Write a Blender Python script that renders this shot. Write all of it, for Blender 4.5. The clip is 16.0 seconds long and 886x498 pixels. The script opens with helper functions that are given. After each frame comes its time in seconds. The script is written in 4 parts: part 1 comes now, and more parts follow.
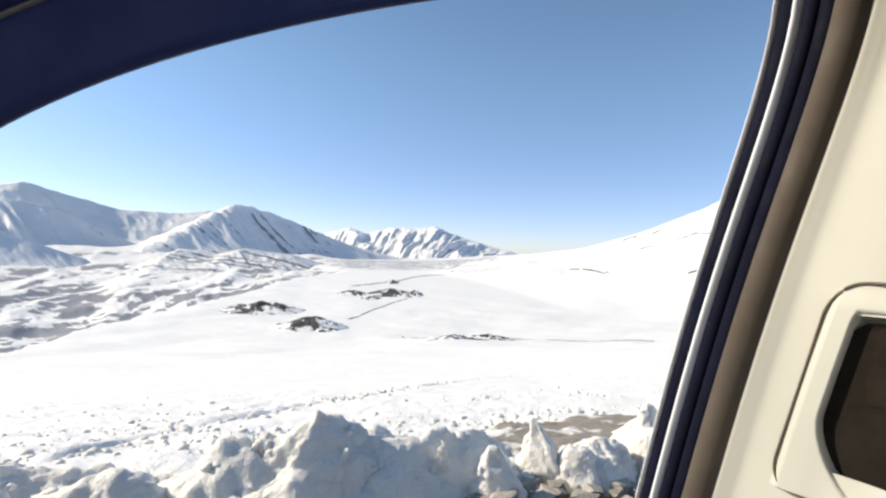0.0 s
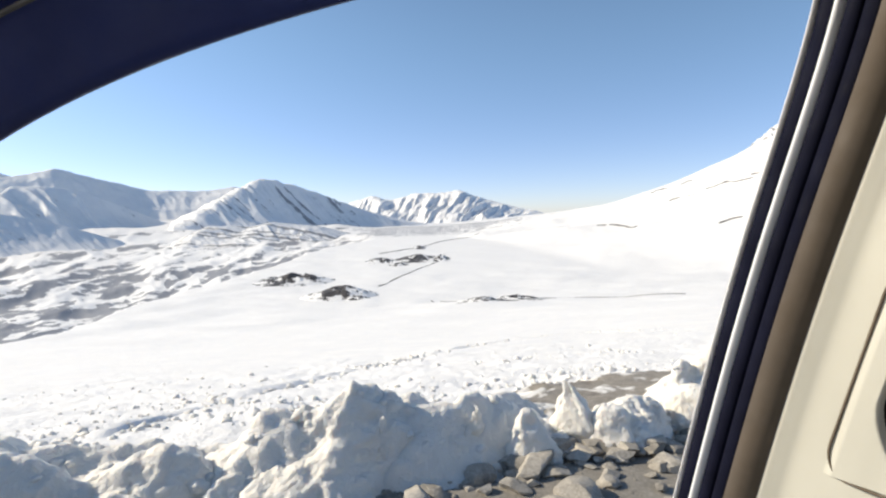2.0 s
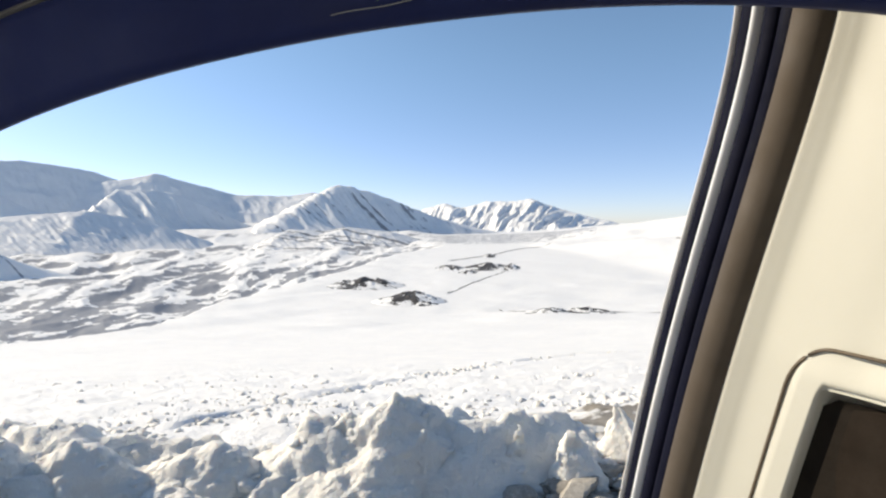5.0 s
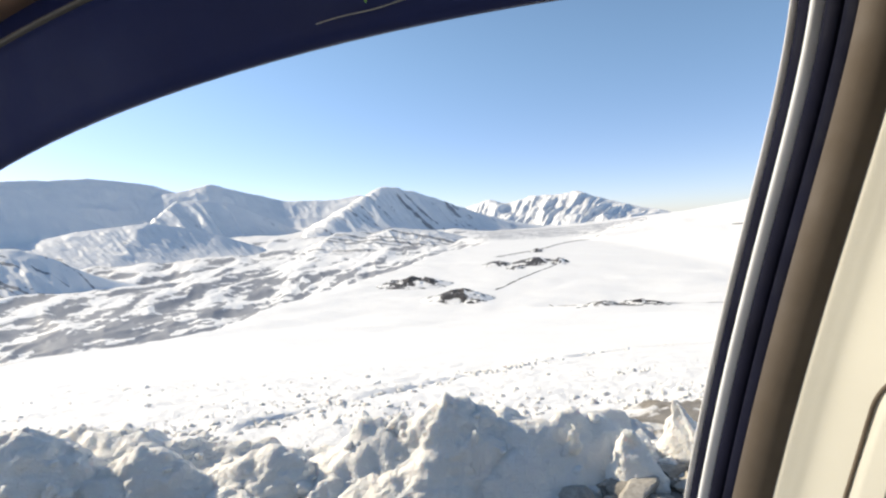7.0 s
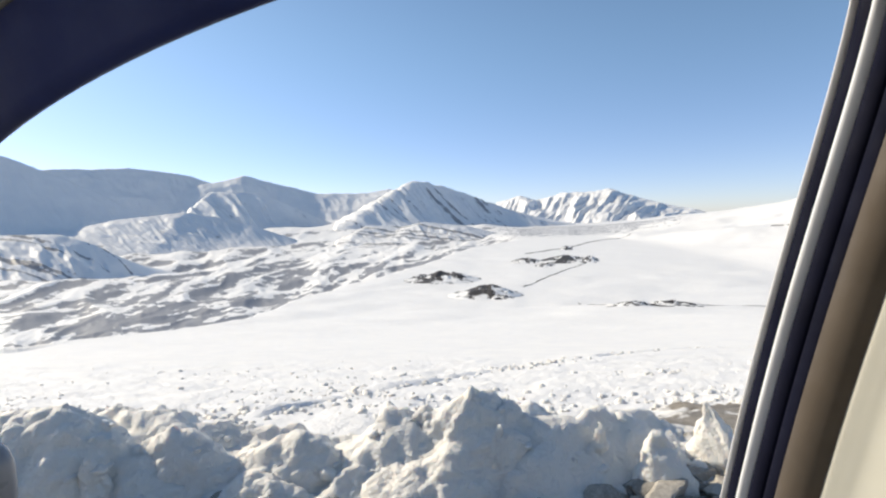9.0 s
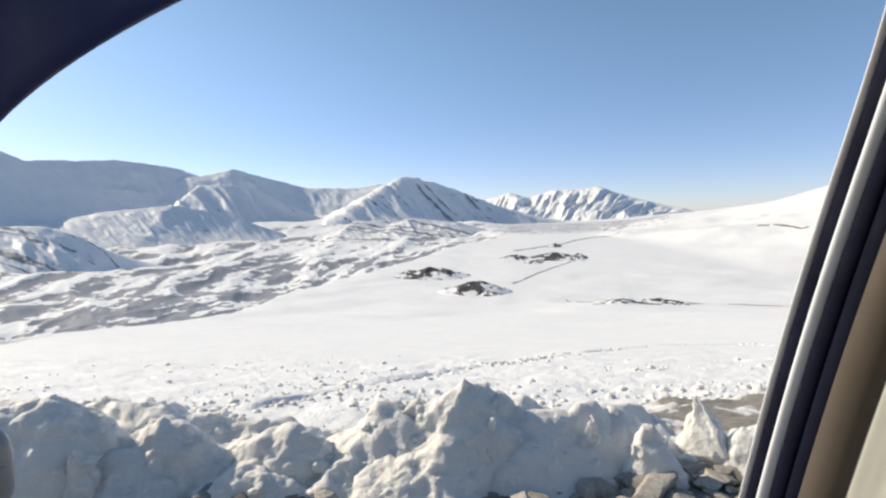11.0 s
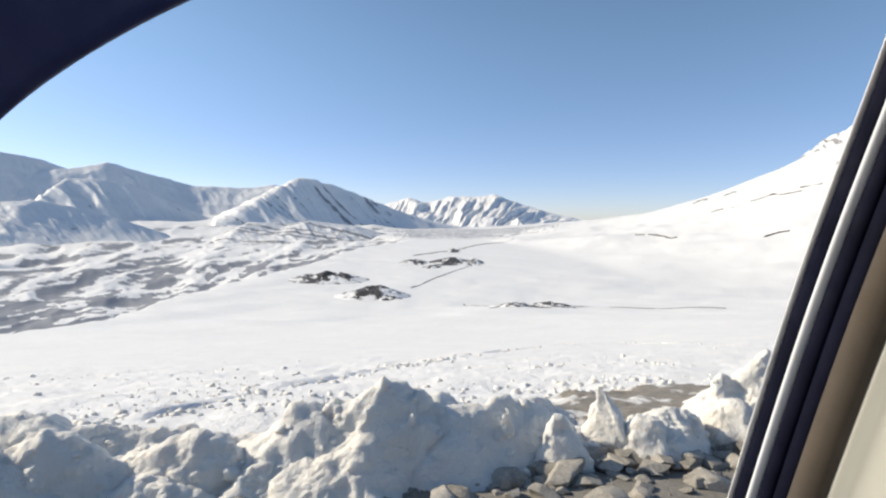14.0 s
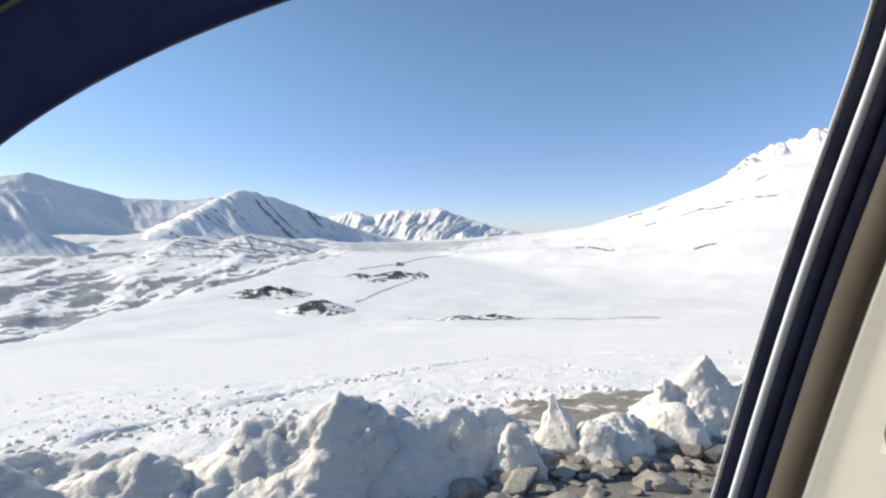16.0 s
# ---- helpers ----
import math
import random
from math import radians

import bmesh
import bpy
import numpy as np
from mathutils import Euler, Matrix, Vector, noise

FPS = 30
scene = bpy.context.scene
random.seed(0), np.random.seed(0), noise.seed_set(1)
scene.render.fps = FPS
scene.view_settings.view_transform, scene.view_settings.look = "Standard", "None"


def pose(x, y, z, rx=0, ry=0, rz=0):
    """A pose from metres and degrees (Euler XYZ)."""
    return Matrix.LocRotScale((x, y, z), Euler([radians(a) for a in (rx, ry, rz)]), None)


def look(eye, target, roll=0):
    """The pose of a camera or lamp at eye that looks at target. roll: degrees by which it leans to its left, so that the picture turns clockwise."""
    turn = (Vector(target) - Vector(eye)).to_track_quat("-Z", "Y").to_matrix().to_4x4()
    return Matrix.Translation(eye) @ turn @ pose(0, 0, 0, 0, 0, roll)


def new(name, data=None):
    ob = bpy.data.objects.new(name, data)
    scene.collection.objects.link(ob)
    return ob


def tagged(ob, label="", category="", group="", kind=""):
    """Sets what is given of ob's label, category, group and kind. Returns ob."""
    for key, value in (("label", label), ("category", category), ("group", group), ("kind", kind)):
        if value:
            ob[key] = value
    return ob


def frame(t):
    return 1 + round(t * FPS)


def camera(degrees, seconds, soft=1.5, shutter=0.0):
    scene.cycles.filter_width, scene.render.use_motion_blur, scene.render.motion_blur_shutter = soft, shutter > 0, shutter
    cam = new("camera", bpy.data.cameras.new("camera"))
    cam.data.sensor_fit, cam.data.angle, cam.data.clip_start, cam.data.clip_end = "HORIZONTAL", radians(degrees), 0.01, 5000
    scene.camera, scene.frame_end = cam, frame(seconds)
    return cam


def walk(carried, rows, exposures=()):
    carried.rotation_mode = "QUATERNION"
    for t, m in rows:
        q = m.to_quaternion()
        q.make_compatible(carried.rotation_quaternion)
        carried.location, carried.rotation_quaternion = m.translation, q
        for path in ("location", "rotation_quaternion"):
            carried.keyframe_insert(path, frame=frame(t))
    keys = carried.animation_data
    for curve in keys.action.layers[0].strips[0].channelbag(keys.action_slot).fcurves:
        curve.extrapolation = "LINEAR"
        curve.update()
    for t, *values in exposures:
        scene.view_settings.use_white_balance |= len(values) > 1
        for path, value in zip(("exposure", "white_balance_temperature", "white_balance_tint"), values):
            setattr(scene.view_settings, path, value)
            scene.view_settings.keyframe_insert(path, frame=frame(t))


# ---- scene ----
# A parked car on a mountain road: the camera looks out of its open front window over a snowy valley.
cam = camera(78.5, 16.0, soft=2.3)
PATH = [
    (0, pose(-0.045, 0.031, 1.603, 90.24, -1.40, -0.20)),
    (0.5, pose(-0.038, 0.034, 1.617, 89.66, -0.04, 0.84)),
    (1, pose(-0.031, 0.037, 1.633, 88.95, 1.26, 1.47)),
    (1.5, pose(-0.045, 0.040, 1.627, 87.40, 1.72, 2.01)),
    (2, pose(-0.041, 0.060, 1.628, 86.41, 1.73, 2.38)),
    (2.5, pose(-0.016, 0.053, 1.618, 85.99, 0.68, 3.66)),
    (3, pose(0.009, 0.045, 1.608, 86.64, -0.24, 5.67)),
    (3.5, pose(0.042, 0.059, 1.617, 87.04, 0.06, 6.80)),
    (4, pose(0.076, 0.072, 1.636, 87.32, 0.28, 8.14)),
    (6.5, pose(0.121, 0.118, 1.680, 87.26, 2.08, 12.67)),
    (7, pose(0.119, 0.124, 1.677, 87.27, 3.11, 14.67)),
    (7.5, pose(0.134, 0.111, 1.680, 87.58, 3.71, 16.98)),
    (8, pose(0.131, 0.121, 1.675, 87.61, 3.35, 18.13)),
    (8.5, pose(0.128, 0.131, 1.670, 87.22, 2.36, 18.13)),
    (9, pose(0.113, 0.136, 1.657, 86.89, 1.90, 17.76)),
    (11.5, pose(0.067, 0.127, 1.634, 86.15, 0.87, 15.95)),
    (12, pose(0.046, 0.116, 1.628, 85.63, 0.79, 14.34)),
    (12.5, pose(0.026, 0.106, 1.622, 85.43, 0.67, 12.39)),
    (13, pose(0.001, 0.095, 1.616, 85.69, 0.26, 10.33)),
    (13.5, pose(-0.025, 0.085, 1.609, 86.20, -0.21, 8.01)),
    (14, pose(-0.053, 0.081, 1.598, 86.82, -0.16, 6.10)),
    (14.5, pose(-0.080, 0.076, 1.587, 87.37, -0.24, 4.53)),
    (15, pose(-0.104, 0.075, 1.581, 87.78, -0.25, 2.97)),
    (15.5, pose(-0.127, 0.074, 1.575, 88.08, -0.04, 1.54)),
    (16, pose(-0.118, 0.056, 1.590, 88.26, -0.15, 0.28)),
]
walk(cam, PATH, exposures=[(0, 0.21, 7100, 9), (2, 0.16, 7150, 9), (4, 0.13, 7200, 9), (6.5, 0.23, 7250, 9), (8, 0.25, 7250, 9), (9, 0.08, 7150, 9), (11.5, 0.0, 7150, 9), (14.5, -0.02, 7050, 9), (15.5, -0.02, 6950, 9), (16, 0.0, 6750, 9)])

# ---------------------------------------------------------------- light
SUN_AZ, SUN_EL = -80.0, 29.0          # degrees; azimuth from the y axis, to the right
world = bpy.data.worlds.new("sky")
scene.world = world
world.use_nodes = True
wn = world.node_tree.nodes
sky = wn.new("ShaderNodeTexSky")
sky.sky_type = "NISHITA"
sky.sun_disc = False
sky.sun_elevation = radians(SUN_EL)
sky.sun_rotation = radians(SUN_AZ)
sky.altitude = 3500
sky.air_density = 0.95
sky.dust_density = 4.0
sky.ozone_density = 2.0
# thin mountain air: the sky stays blue down to the skyline
tc = wn.new("ShaderNodeTexCoord")
sep = wn.new("ShaderNodeSeparateXYZ")
fade = wn.new("ShaderNodeValToRGB")
mul = wn.new("ShaderNodeMix")
mul.data_type, mul.blend_type = "RGBA", "MULTIPLY"
mul.inputs[0].default_value = 1.0
fade.color_ramp.interpolation = "EASE"
fade.color_ramp.elements[0].position, fade.color_ramp.elements[0].color = 0.0, (0.74, 0.72, 0.85, 1)
fade.color_ramp.elements[1].position, fade.color_ramp.elements[1].color = 0.34, (0.91, 1.0, 0.985, 1)
wl = world.node_tree.links
wl.new(tc.outputs["Generated"], sep.inputs[0])
wl.new(sep.outputs["Z"], fade.inputs[0])
wl.new(sky.outputs[0], mul.inputs[6])
wl.new(fade.outputs[0], mul.inputs[7])
wl.new(mul.outputs[2], wn["Background"].inputs[0])
wn["Background"].inputs[1].default_value = 0.185
sun = new("sun", bpy.data.lights.new("sun", "SUN"))
sun.data.energy, sun.data.angle, sun.data.color = 5.0, radians(0.55), (1.0, 0.92, 0.79)
sd = Vector((math.sin(radians(SUN_AZ)) * math.cos(radians(SUN_EL)), math.cos(radians(SUN_AZ)) * math.cos(radians(SUN_EL)), math.sin(radians(SUN_EL))))
sun.matrix_world = look(sd * 50, (0, 0, 0))


# ---------------------------------------------------------------- materials
def mat(name, rough=0.6, metallic=0.0, spec=0.5):
    m = bpy.data.materials.new(name)
    m.use_nodes = True
    b = m.node_tree.nodes["Principled BSDF"]
    b.inputs["Roughness"].default_value = rough
    b.inputs["Metallic"].default_value = metallic
    b.inputs["Specular IOR Level"].default_value = spec
    return m, m.node_tree.nodes, m.node_tree.links, b


def noise_node(nodes, links, coord, scale, detail=4, rough=0.55, stretch=None):
    n = nodes.new("ShaderNodeTexNoise")
    n.inputs["Scale"].default_value = scale
    n.inputs["Detail"].default_value = detail
    n.inputs["Roughness"].default_value = rough
    if stretch:
        mp = nodes.new("ShaderNodeMapping")
        mp.inputs["Scale"].default_value = stretch[:3]
        if len(stretch) > 3:
            mp.inputs["Rotation"].default_value = stretch[3:]
        links.new(coord, mp.inputs["Vector"])
        coord = mp.outputs[0]
    links.new(coord, n.inputs["Vector"])
    return n.outputs["Fac"]


def ramp(nodes, links, fac, stops):
    r = nodes.new("ShaderNodeValToRGB")
    el = r.color_ramp.elements
    while len(el) < len(stops):
        el.new(0.5)
    for e, (p, c) in zip(el, stops):
        e.position = p
        e.color = (*c, 1) if not isinstance(c, (int, float)) else (c, c, c, 1)
    links.new(fac, r.inputs[0])
    return r.outputs[0]


def mix(nodes, links, fac, a, b):
    n = nodes.new("ShaderNodeMix")
    n.data_type = "RGBA"
    for sock, v in ((n.inputs[0], fac), (n.inputs[6], a), (n.inputs[7], b)):
        if isinstance(v, bpy.types.NodeSocket):
            links.new(v, sock)
        elif isinstance(v, (int, float)):
            sock.default_value = v
        else:
            sock.default_value = (*v, 1)
    return n.outputs[2]


def bump(nodes, links, b, heights):
    """heights: (socket, strength, distance), chained."""
    last = None
    for h, s, d in heights:
        n = nodes.new("ShaderNodeBump")
        n.inputs["Strength"].default_value = s
        n.inputs["Distance"].default_value = d
        links.new(h, n.inputs["Height"])
        if last:
            links.new(last, n.inputs["Normal"])
        last = n.outputs[0]
    links.new(last, b.inputs["Normal"])


def where(nodes):
    return nodes.new("ShaderNodeNewGeometry").outputs["Position"]


SNOW_A, SNOW_B = (0.83, 0.825, 0.815), (0.90, 0.885, 0.855)
# bare earth; valley shade and distant haze are put into this grey
EARTH_SHADE_A, EARTH_SHADE_B = (0.20, 0.205, 0.225), (0.32, 0.325, 0.345)


def snow_material(name, near, dirt=0.0, attr=False, grain=0.09, earth=(EARTH_SHADE_A, EARTH_SHADE_B)):
    """near: bump sizes for snow close by, else for far slopes."""
    m, N, L, b = mat(name, 0.62, 0, 0.3)
    P = where(N)
    if dirt:
        b.inputs["Subsurface Weight"].default_value = 0.45
        b.inputs["Subsurface Radius"].default_value = (1.0, 0.9, 0.8)
        b.inputs["Subsurface Scale"].default_value = 0.045
    big = noise_node(N, L, P, 0.9 if near else 0.02, 5)
    warm = (0.975, 0.95, 0.90) if dirt else (1, 1, 1)
    col = mix(N, L, ramp(N, L, big, [(0.35, 0.0), (0.65, 1.0)]), *(tuple(c * w for c, w in zip(k, warm)) for k in (SNOW_A, SNOW_B)))
    if near:
        fine = noise_node(N, L, P, 38, 4, 0.65)
        mid = noise_node(N, L, P, 7, 5, 0.6)
        bump(N, L, b, [(mid, 0.6, 0.06), (fine, 0.7 if dirt else 0.4, 0.024 if dirt else 0.014)])
    else:
        fine = noise_node(N, L, P, 0.25, 6, 0.62)
        mid = noise_node(N, L, P, 0.03, 6, 0.6)
        bump(N, L, b, [(mid, 0.25, 4.0), (fine, 0.3, 0.6)])
    if dirt:
        d = noise_node(N, L, P, 2.6, 6, 0.65)
        d2 = noise_node(N, L, P, 60, 3, 0.6)
        f = ramp(N, L, d, [(0.50, 0.0), (0.72, dirt)])
        col = mix(N, L, f, col, mix(N, L, d2, (0.22, 0.19, 0.155), (0.62, 0.57, 0.50)))
    if attr:
        a = N.new("ShaderNodeAttribute")
        a.attribute_name = "bare"
        n1 = noise_node(N, L, P, grain, 6, 0.65)
        add = N.new("ShaderNodeMath")
        add.operation = "ADD"
        L.new(a.outputs["Fac"], add.inputs[0])
        L.new(n1, add.inputs[1])
        f = ramp(N, L, add.outputs[0], [(0.93, 0.0), (1.0, 1.0)])
        n2 = noise_node(N, L, P, 0.5, 5)
        col = mix(N, L, f, col, mix(N, L, n2, *earth))
    L.new(col, b.inputs["Base Color"])
    return m


def plain(name, a, c, rough=0.6, scale=30, bscale=200, bs=0.15, bd=0.002, metallic=0.0, spec=0.5):
    m, N, L, b = mat(name, rough, metallic, spec)
    P = where(N)
    L.new(mix(N, L, ramp(N, L, noise_node(N, L, P, scale, 5), [(0.35, 0.0), (0.65, 1.0)]), a, c), b.inputs["Base Color"])
    r = ramp(N, L, noise_node(N, L, P, scale * 2.3, 4), [(0.3, rough * 0.8), (0.7, min(1, rough * 1.15))])
    L.new(r, b.inputs["Roughness"])
    bump(N, L, b, [(noise_node(N, L, P, bscale, 3, 0.6), bs, bd)])
    return m


def rock_material(name, dark, light, snow=0.0, scale=1.0):
    m, N, L, b = mat(name, 0.85, 0, 0.25)
    P = where(N)
    n1 = noise_node(N, L, P, 1.6 * scale, 6, 0.65)
    n2 = noise_node(N, L, P, 14 * scale, 5, 0.65)
    col = mix(N, L, ramp(N, L, n1, [(0.3, 0.0), (0.7, 1.0)]), dark, light)
    col = mix(N, L, ramp(N, L, n2, [(0.45, 0.0), (0.75, 0.45)]), col, tuple(min(1, c * 1.7) for c in light))
    info = N.new("ShaderNodeObjectInfo")
    hv = N.new("ShaderNodeHueSaturation")
    mr = N.new("ShaderNodeMapRange")
    mr.inputs["To Min"].default_value, mr.inputs["To Max"].default_value = 0.72, 1.3
    L.new(info.outputs["Random"], mr.inputs["Value"])
    L.new(mr.outputs[0], hv.inputs["Value"])
    L.new(col, hv.inputs["Color"])
    col = hv.outputs[0]
    if snow:
        n3 = noise_node(N, L, P, 0.22 * scale, 6, 0.6)
        col = mix(N, L, ramp(N, L, n3, [(0.54, 0.0), (0.60, snow)]), col, SNOW_B)
    L.new(col, b.inputs["Base Color"])
    bump(N, L, b, [(n1, 0.6, 0.05 / scale), (n2, 0.6, 0.01 / scale)])
    return m


M_GROUND = snow_material("snow_ground", True, attr=True)
# rock streaks kept pale: distant haze is put into their colour
M_MOUNT = snow_material("snow_mountain", False, attr=True, grain=0.03, earth=((0.24, 0.24, 0.25), (0.38, 0.37, 0.37)))
M_KNOLL = snow_material("bare_knoll", True, attr=True, grain=0.35, earth=((0.040, 0.037, 0.037), (0.095, 0.086, 0.080)))
M_HEAP = snow_material("snow_ploughed", True, dirt=0.14)
M_HEAP_DIRTY = snow_material("snow_dirty", True, dirt=0.9)
M_ROCKFAR = rock_material("bare_rock_far", (0.055, 0.050, 0.052), (0.125, 0.112, 0.106), snow=0.9, scale=0.3)
M_STONE = rock_material("grey_stone", (0.20, 0.187, 0.165), (0.40, 0.37, 0.325), scale=4)
M_GRAVEL = rock_material("gravel_road", (0.24, 0.222, 0.195), (0.38, 0.355, 0.315), scale=3)
M_DIRT = rock_material("thawed_gravel", (0.17, 0.153, 0.135), (0.31, 0.285, 0.25), snow=0.9, scale=9)
M_TRACK = rock_material("earth_track", (0.08, 0.07, 0.065), (0.17, 0.15, 0.14), snow=0.8, scale=0.5)
M_RUBBER = plain("black_rubber", (0.0036, 0.0044, 0.0125), (0.006, 0.0072, 0.019), 0.8, 20, 300, 0.1, 0.0006, spec=0.08)
# the sky's glint on the seal edge is put into this pale colour
M_LIP_GLINT = plain("pale_seal_edge", (0.84, 0.83, 0.83), (0.88, 0.87, 0.87), 0.3, 20, 300, 0.1, 0.0006)
M_RUBBER_GREY = plain("grey_rubber", (0.26, 0.275, 0.29), (0.31, 0.325, 0.34), 0.36, 20, 300, 0.1, 0.0006)
# grey rubber made near white: its sheen is put into the colour
M_CHANNEL_SHEEN = plain("channel_rubber", (0.76, 0.79, 0.83), (0.80, 0.83, 0.87), 0.16, 20, 300, 0.1, 0.0006)
M_ROOFSEAL = plain("roof_seal_rubber", (0.085, 0.085, 0.09), (0.105, 0.105, 0.11), 0.4, 20, 300, 0.1, 0.0006)
M_BEIGE = plain("beige_plastic", (0.52, 0.515, 0.46), (0.56, 0.555, 0.495), 0.55, 6, 900, 0.12, 0.0006)
M_TAN = plain("tan_cloth", (0.070, 0.055, 0.042), (0.090, 0.071, 0.054), 0.85, 12, 1200, 0.25, 0.0008)
M_HEADLINER = plain("brown_headliner", (0.30, 0.205, 0.165), (0.35, 0.24, 0.195), 0.9, 10, 900, 0.3, 0.001)
# a blue veil of glare is put into this dark colour
M_DARK = plain("dark_door_frame", (0.008, 0.016, 0.085), (0.013, 0.025, 0.118), 0.6, 8, 400, 0.08, 0.0006, spec=0.25)
M_GAP = plain("shadow_gap", (0.10, 0.08, 0.06), (0.14, 0.11, 0.08), 0.8)
# shade inside the beige belt slot, painted as two dark colours
M_SLOT_SHADE = plain("brown_slot_lining", (0.013, 0.0105, 0.0085), (0.020, 0.016, 0.013), 0.85, spec=0.1)
M_SLOT_DEEP_SHADE = plain("dark_cavity", (0.016, 0.012, 0.009), (0.024, 0.018, 0.014), 0.85, spec=0.1)
M_PAINT = plain("grey_car_paint", (0.20, 0.21, 0.23), (0.23, 0.24, 0.26), 0.3, 4, 500, 0.02, 0.0003)
M_GREEN = plain("green_cloth", (0.16, 0.42, 0.05), (0.24, 0.55, 0.09), 0.7, 25, 700, 0.3, 0.001)
M_FLOOR = plain("beige_carpet", (0.40, 0.36, 0.29), (0.48, 0.43, 0.35), 0.95, 20, 500, 0.4, 0.003)


# ---------------------------------------------------------------- mesh helpers
def grid_mesh(name, X, Y, Z, material, closed=False, attr=None, flip=False):
    """A sheet from three arrays of shape (rows, columns)."""
    r, c = X.shape
    co = np.stack([X, Y, Z], -1).reshape(-1, 3).astype(np.float32)
    i = np.arange(r - 1)[:, None]
    j = np.arange(c if closed else c - 1)[None, :]
    k = (j + 1) % c
    q = np.stack([i * c + j, i * c + k, (i + 1) * c + k, (i + 1) * c + j], -1).reshape(-1, 4)
    if flip:
        q = q[:, ::-1]
    me = bpy.data.meshes.new(name)
    me.vertices.add(len(co))
    me.vertices.foreach_set("co", co.ravel())
    me.loops.add(q.size)
    me.loops.foreach_set("vertex_index", q.ravel().astype(np.int32))
    me.polygons.add(len(q))
    me.polygons.foreach_set("loop_start", np.arange(0, q.size, 4, dtype=np.int32))
    me.polygons.foreach_set("loop_total", np.full(len(q), 4, dtype=np.int32))
    me.polygons.foreach_set("use_smooth", np.ones(len(q), dtype=bool))
    me.materials.append(material)
    if attr is not None:
        at = me.attributes.new("bare", "FLOAT", "POINT")
        at.data.foreach_set("value", attr.astype(np.float32).ravel())
    me.update(calc_edges=True)
    me.validate()
    return me


def part(name, bm, material, parent, label="", smooth=True):
    me = bpy.data.meshes.new(name)
    bmesh.ops.recalc_face_normals(bm, faces=bm.faces)
    bm.to_mesh(me)
    bm.free()
    me.materials.append(material)
    if smooth:
        me.polygons.foreach_set("use_smooth", [True] * len(me.polygons))
    ob = new(name, me)
    ob.parent = parent
    if label:
        ob["label"] = label
    return ob


def hash2(ix, iy, seed):
    h = (ix.astype(np.int64) * 374761393 + iy.astype(np.int64) * 668265263 + seed * 974634777) & 0x7FFFFFFF
    h = ((h ^ (h >> 13)) * 1274126177) & 0x7FFFFFFF
    return ((h ^ (h >> 16)) & 0xFFFF) / 65535.0


def vnoise(x, y, seed=0):
    ix, iy = np.floor(x), np.floor(y)
    fx, fy = x - ix, y - iy
    fx, fy = fx * fx * fx * (fx * (fx * 6 - 15) + 10), fy * fy * fy * (fy * (fy * 6 - 15) + 10)
    a, b = hash2(ix, iy, seed), hash2(ix + 1, iy, seed)
    c, d = hash2(ix, iy + 1, seed), hash2(ix + 1, iy + 1, seed)
    return (a + (b - a) * fx) * (1 - fy) + (c + (d - c) * fx) * fy


def fbm(x, y, seed=0, octaves=4, gain=0.5):
    s, a, t = 0.0, 1.0, 0.0
    for o in range(octaves):
        ang = 0.6 * o
        xr, yr = x * math.cos(ang) - y * math.sin(ang), x * math.sin(ang) + y * math.cos(ang)
        s = s + a * vnoise(xr + 17.3 * o, yr - 9.1 * o, seed + o)
        t += a
        a *= gain
        x, y = x * 2.03, y * 2.03
    return s / t


def ridged(x, y, seed=0, octaves=4, gain=0.5):
    s, a, t = 0.0, 1.0, 0.0
    for o in range(octaves):
        s = s + a * (1 - np.abs(2 * vnoise(x + 13.7 * o, y + 5.3 * o, seed + o) - 1))
        t += a
        a *= gain
        x, y = x * 2.07, y * 2.07
    return s / t


def step(a, b, x):
    t = np.clip((x - a) / (b - a), 0, 1)
    return t * t * (3 - 2 * t)


# ---------------------------------------------------------------- the land
EYE = (0.0, 0.07, 1.55)
ROAD_Y, ROAD_S = 3.3, 0.28           # verge line: y = ROAD_Y + ROAD_S * x

PROFILE_Q = [-400, -12, 4.2, 6.0, 8.0, 12.0, 20.0, 50.0, 100.0, 173.0, 230.0, 333.0, 900.0, 5000.0]
PROFILE_Z = [60, 0, -0.02, -0.14, -0.52, -1.35, -3.0, -8.8, -17.0, -26.2, -29.0, -31.0, -31.0, -31.0]
BRINK_AZ = [-180, -57, -44, -40, -37, -33, -28.5, -22.4, -18.5, -15.5, -11, 180]    # where the near snow field breaks off
BRINK_EL = [-9.6, -9.6, -9.5, -9.4, -8.8, -7.6, -6.6, -5.4, -4.2, -3.2, -2.5, -2.5]
HILL_AZ = [-4, 2, 5, 7.4, 10.5, 15, 20.7, 25.7, 28, 31, 34, 45, 60, 80]
HILL_EL = [-2.1, -1.5, -0.8, -0.35, 0.0, 0.75, 2.45, 4.6, 5.9, 6.9, 7.3, 9.0, 9.5, 9.0]
HILL_R0 = [900, 620, 520, 440, 360, 290, 250, 230, 225, 220, 215, 200, 180, 160]


def smooth_table(xs, ys, width):
    """The same table, with its corners rounded."""
    x = np.arange(xs[0] - 5, xs[-1] + 5, 0.25)
    k = np.hanning(2 * width + 1)
    return x, np.convolve(np.pad(np.interp(x, xs, ys), width, mode="edge"), k / k.sum(), mode="valid")


HILL_A, HILL_E = smooth_table(HILL_AZ, HILL_EL, 8)
HILL_R = smooth_table(HILL_AZ, HILL_R0, 14)[1]


def verge_distance(x, y):
    return 4.2 + (y - ROAD_Y - ROAD_S * x) / math.hypot(1, ROAD_S)


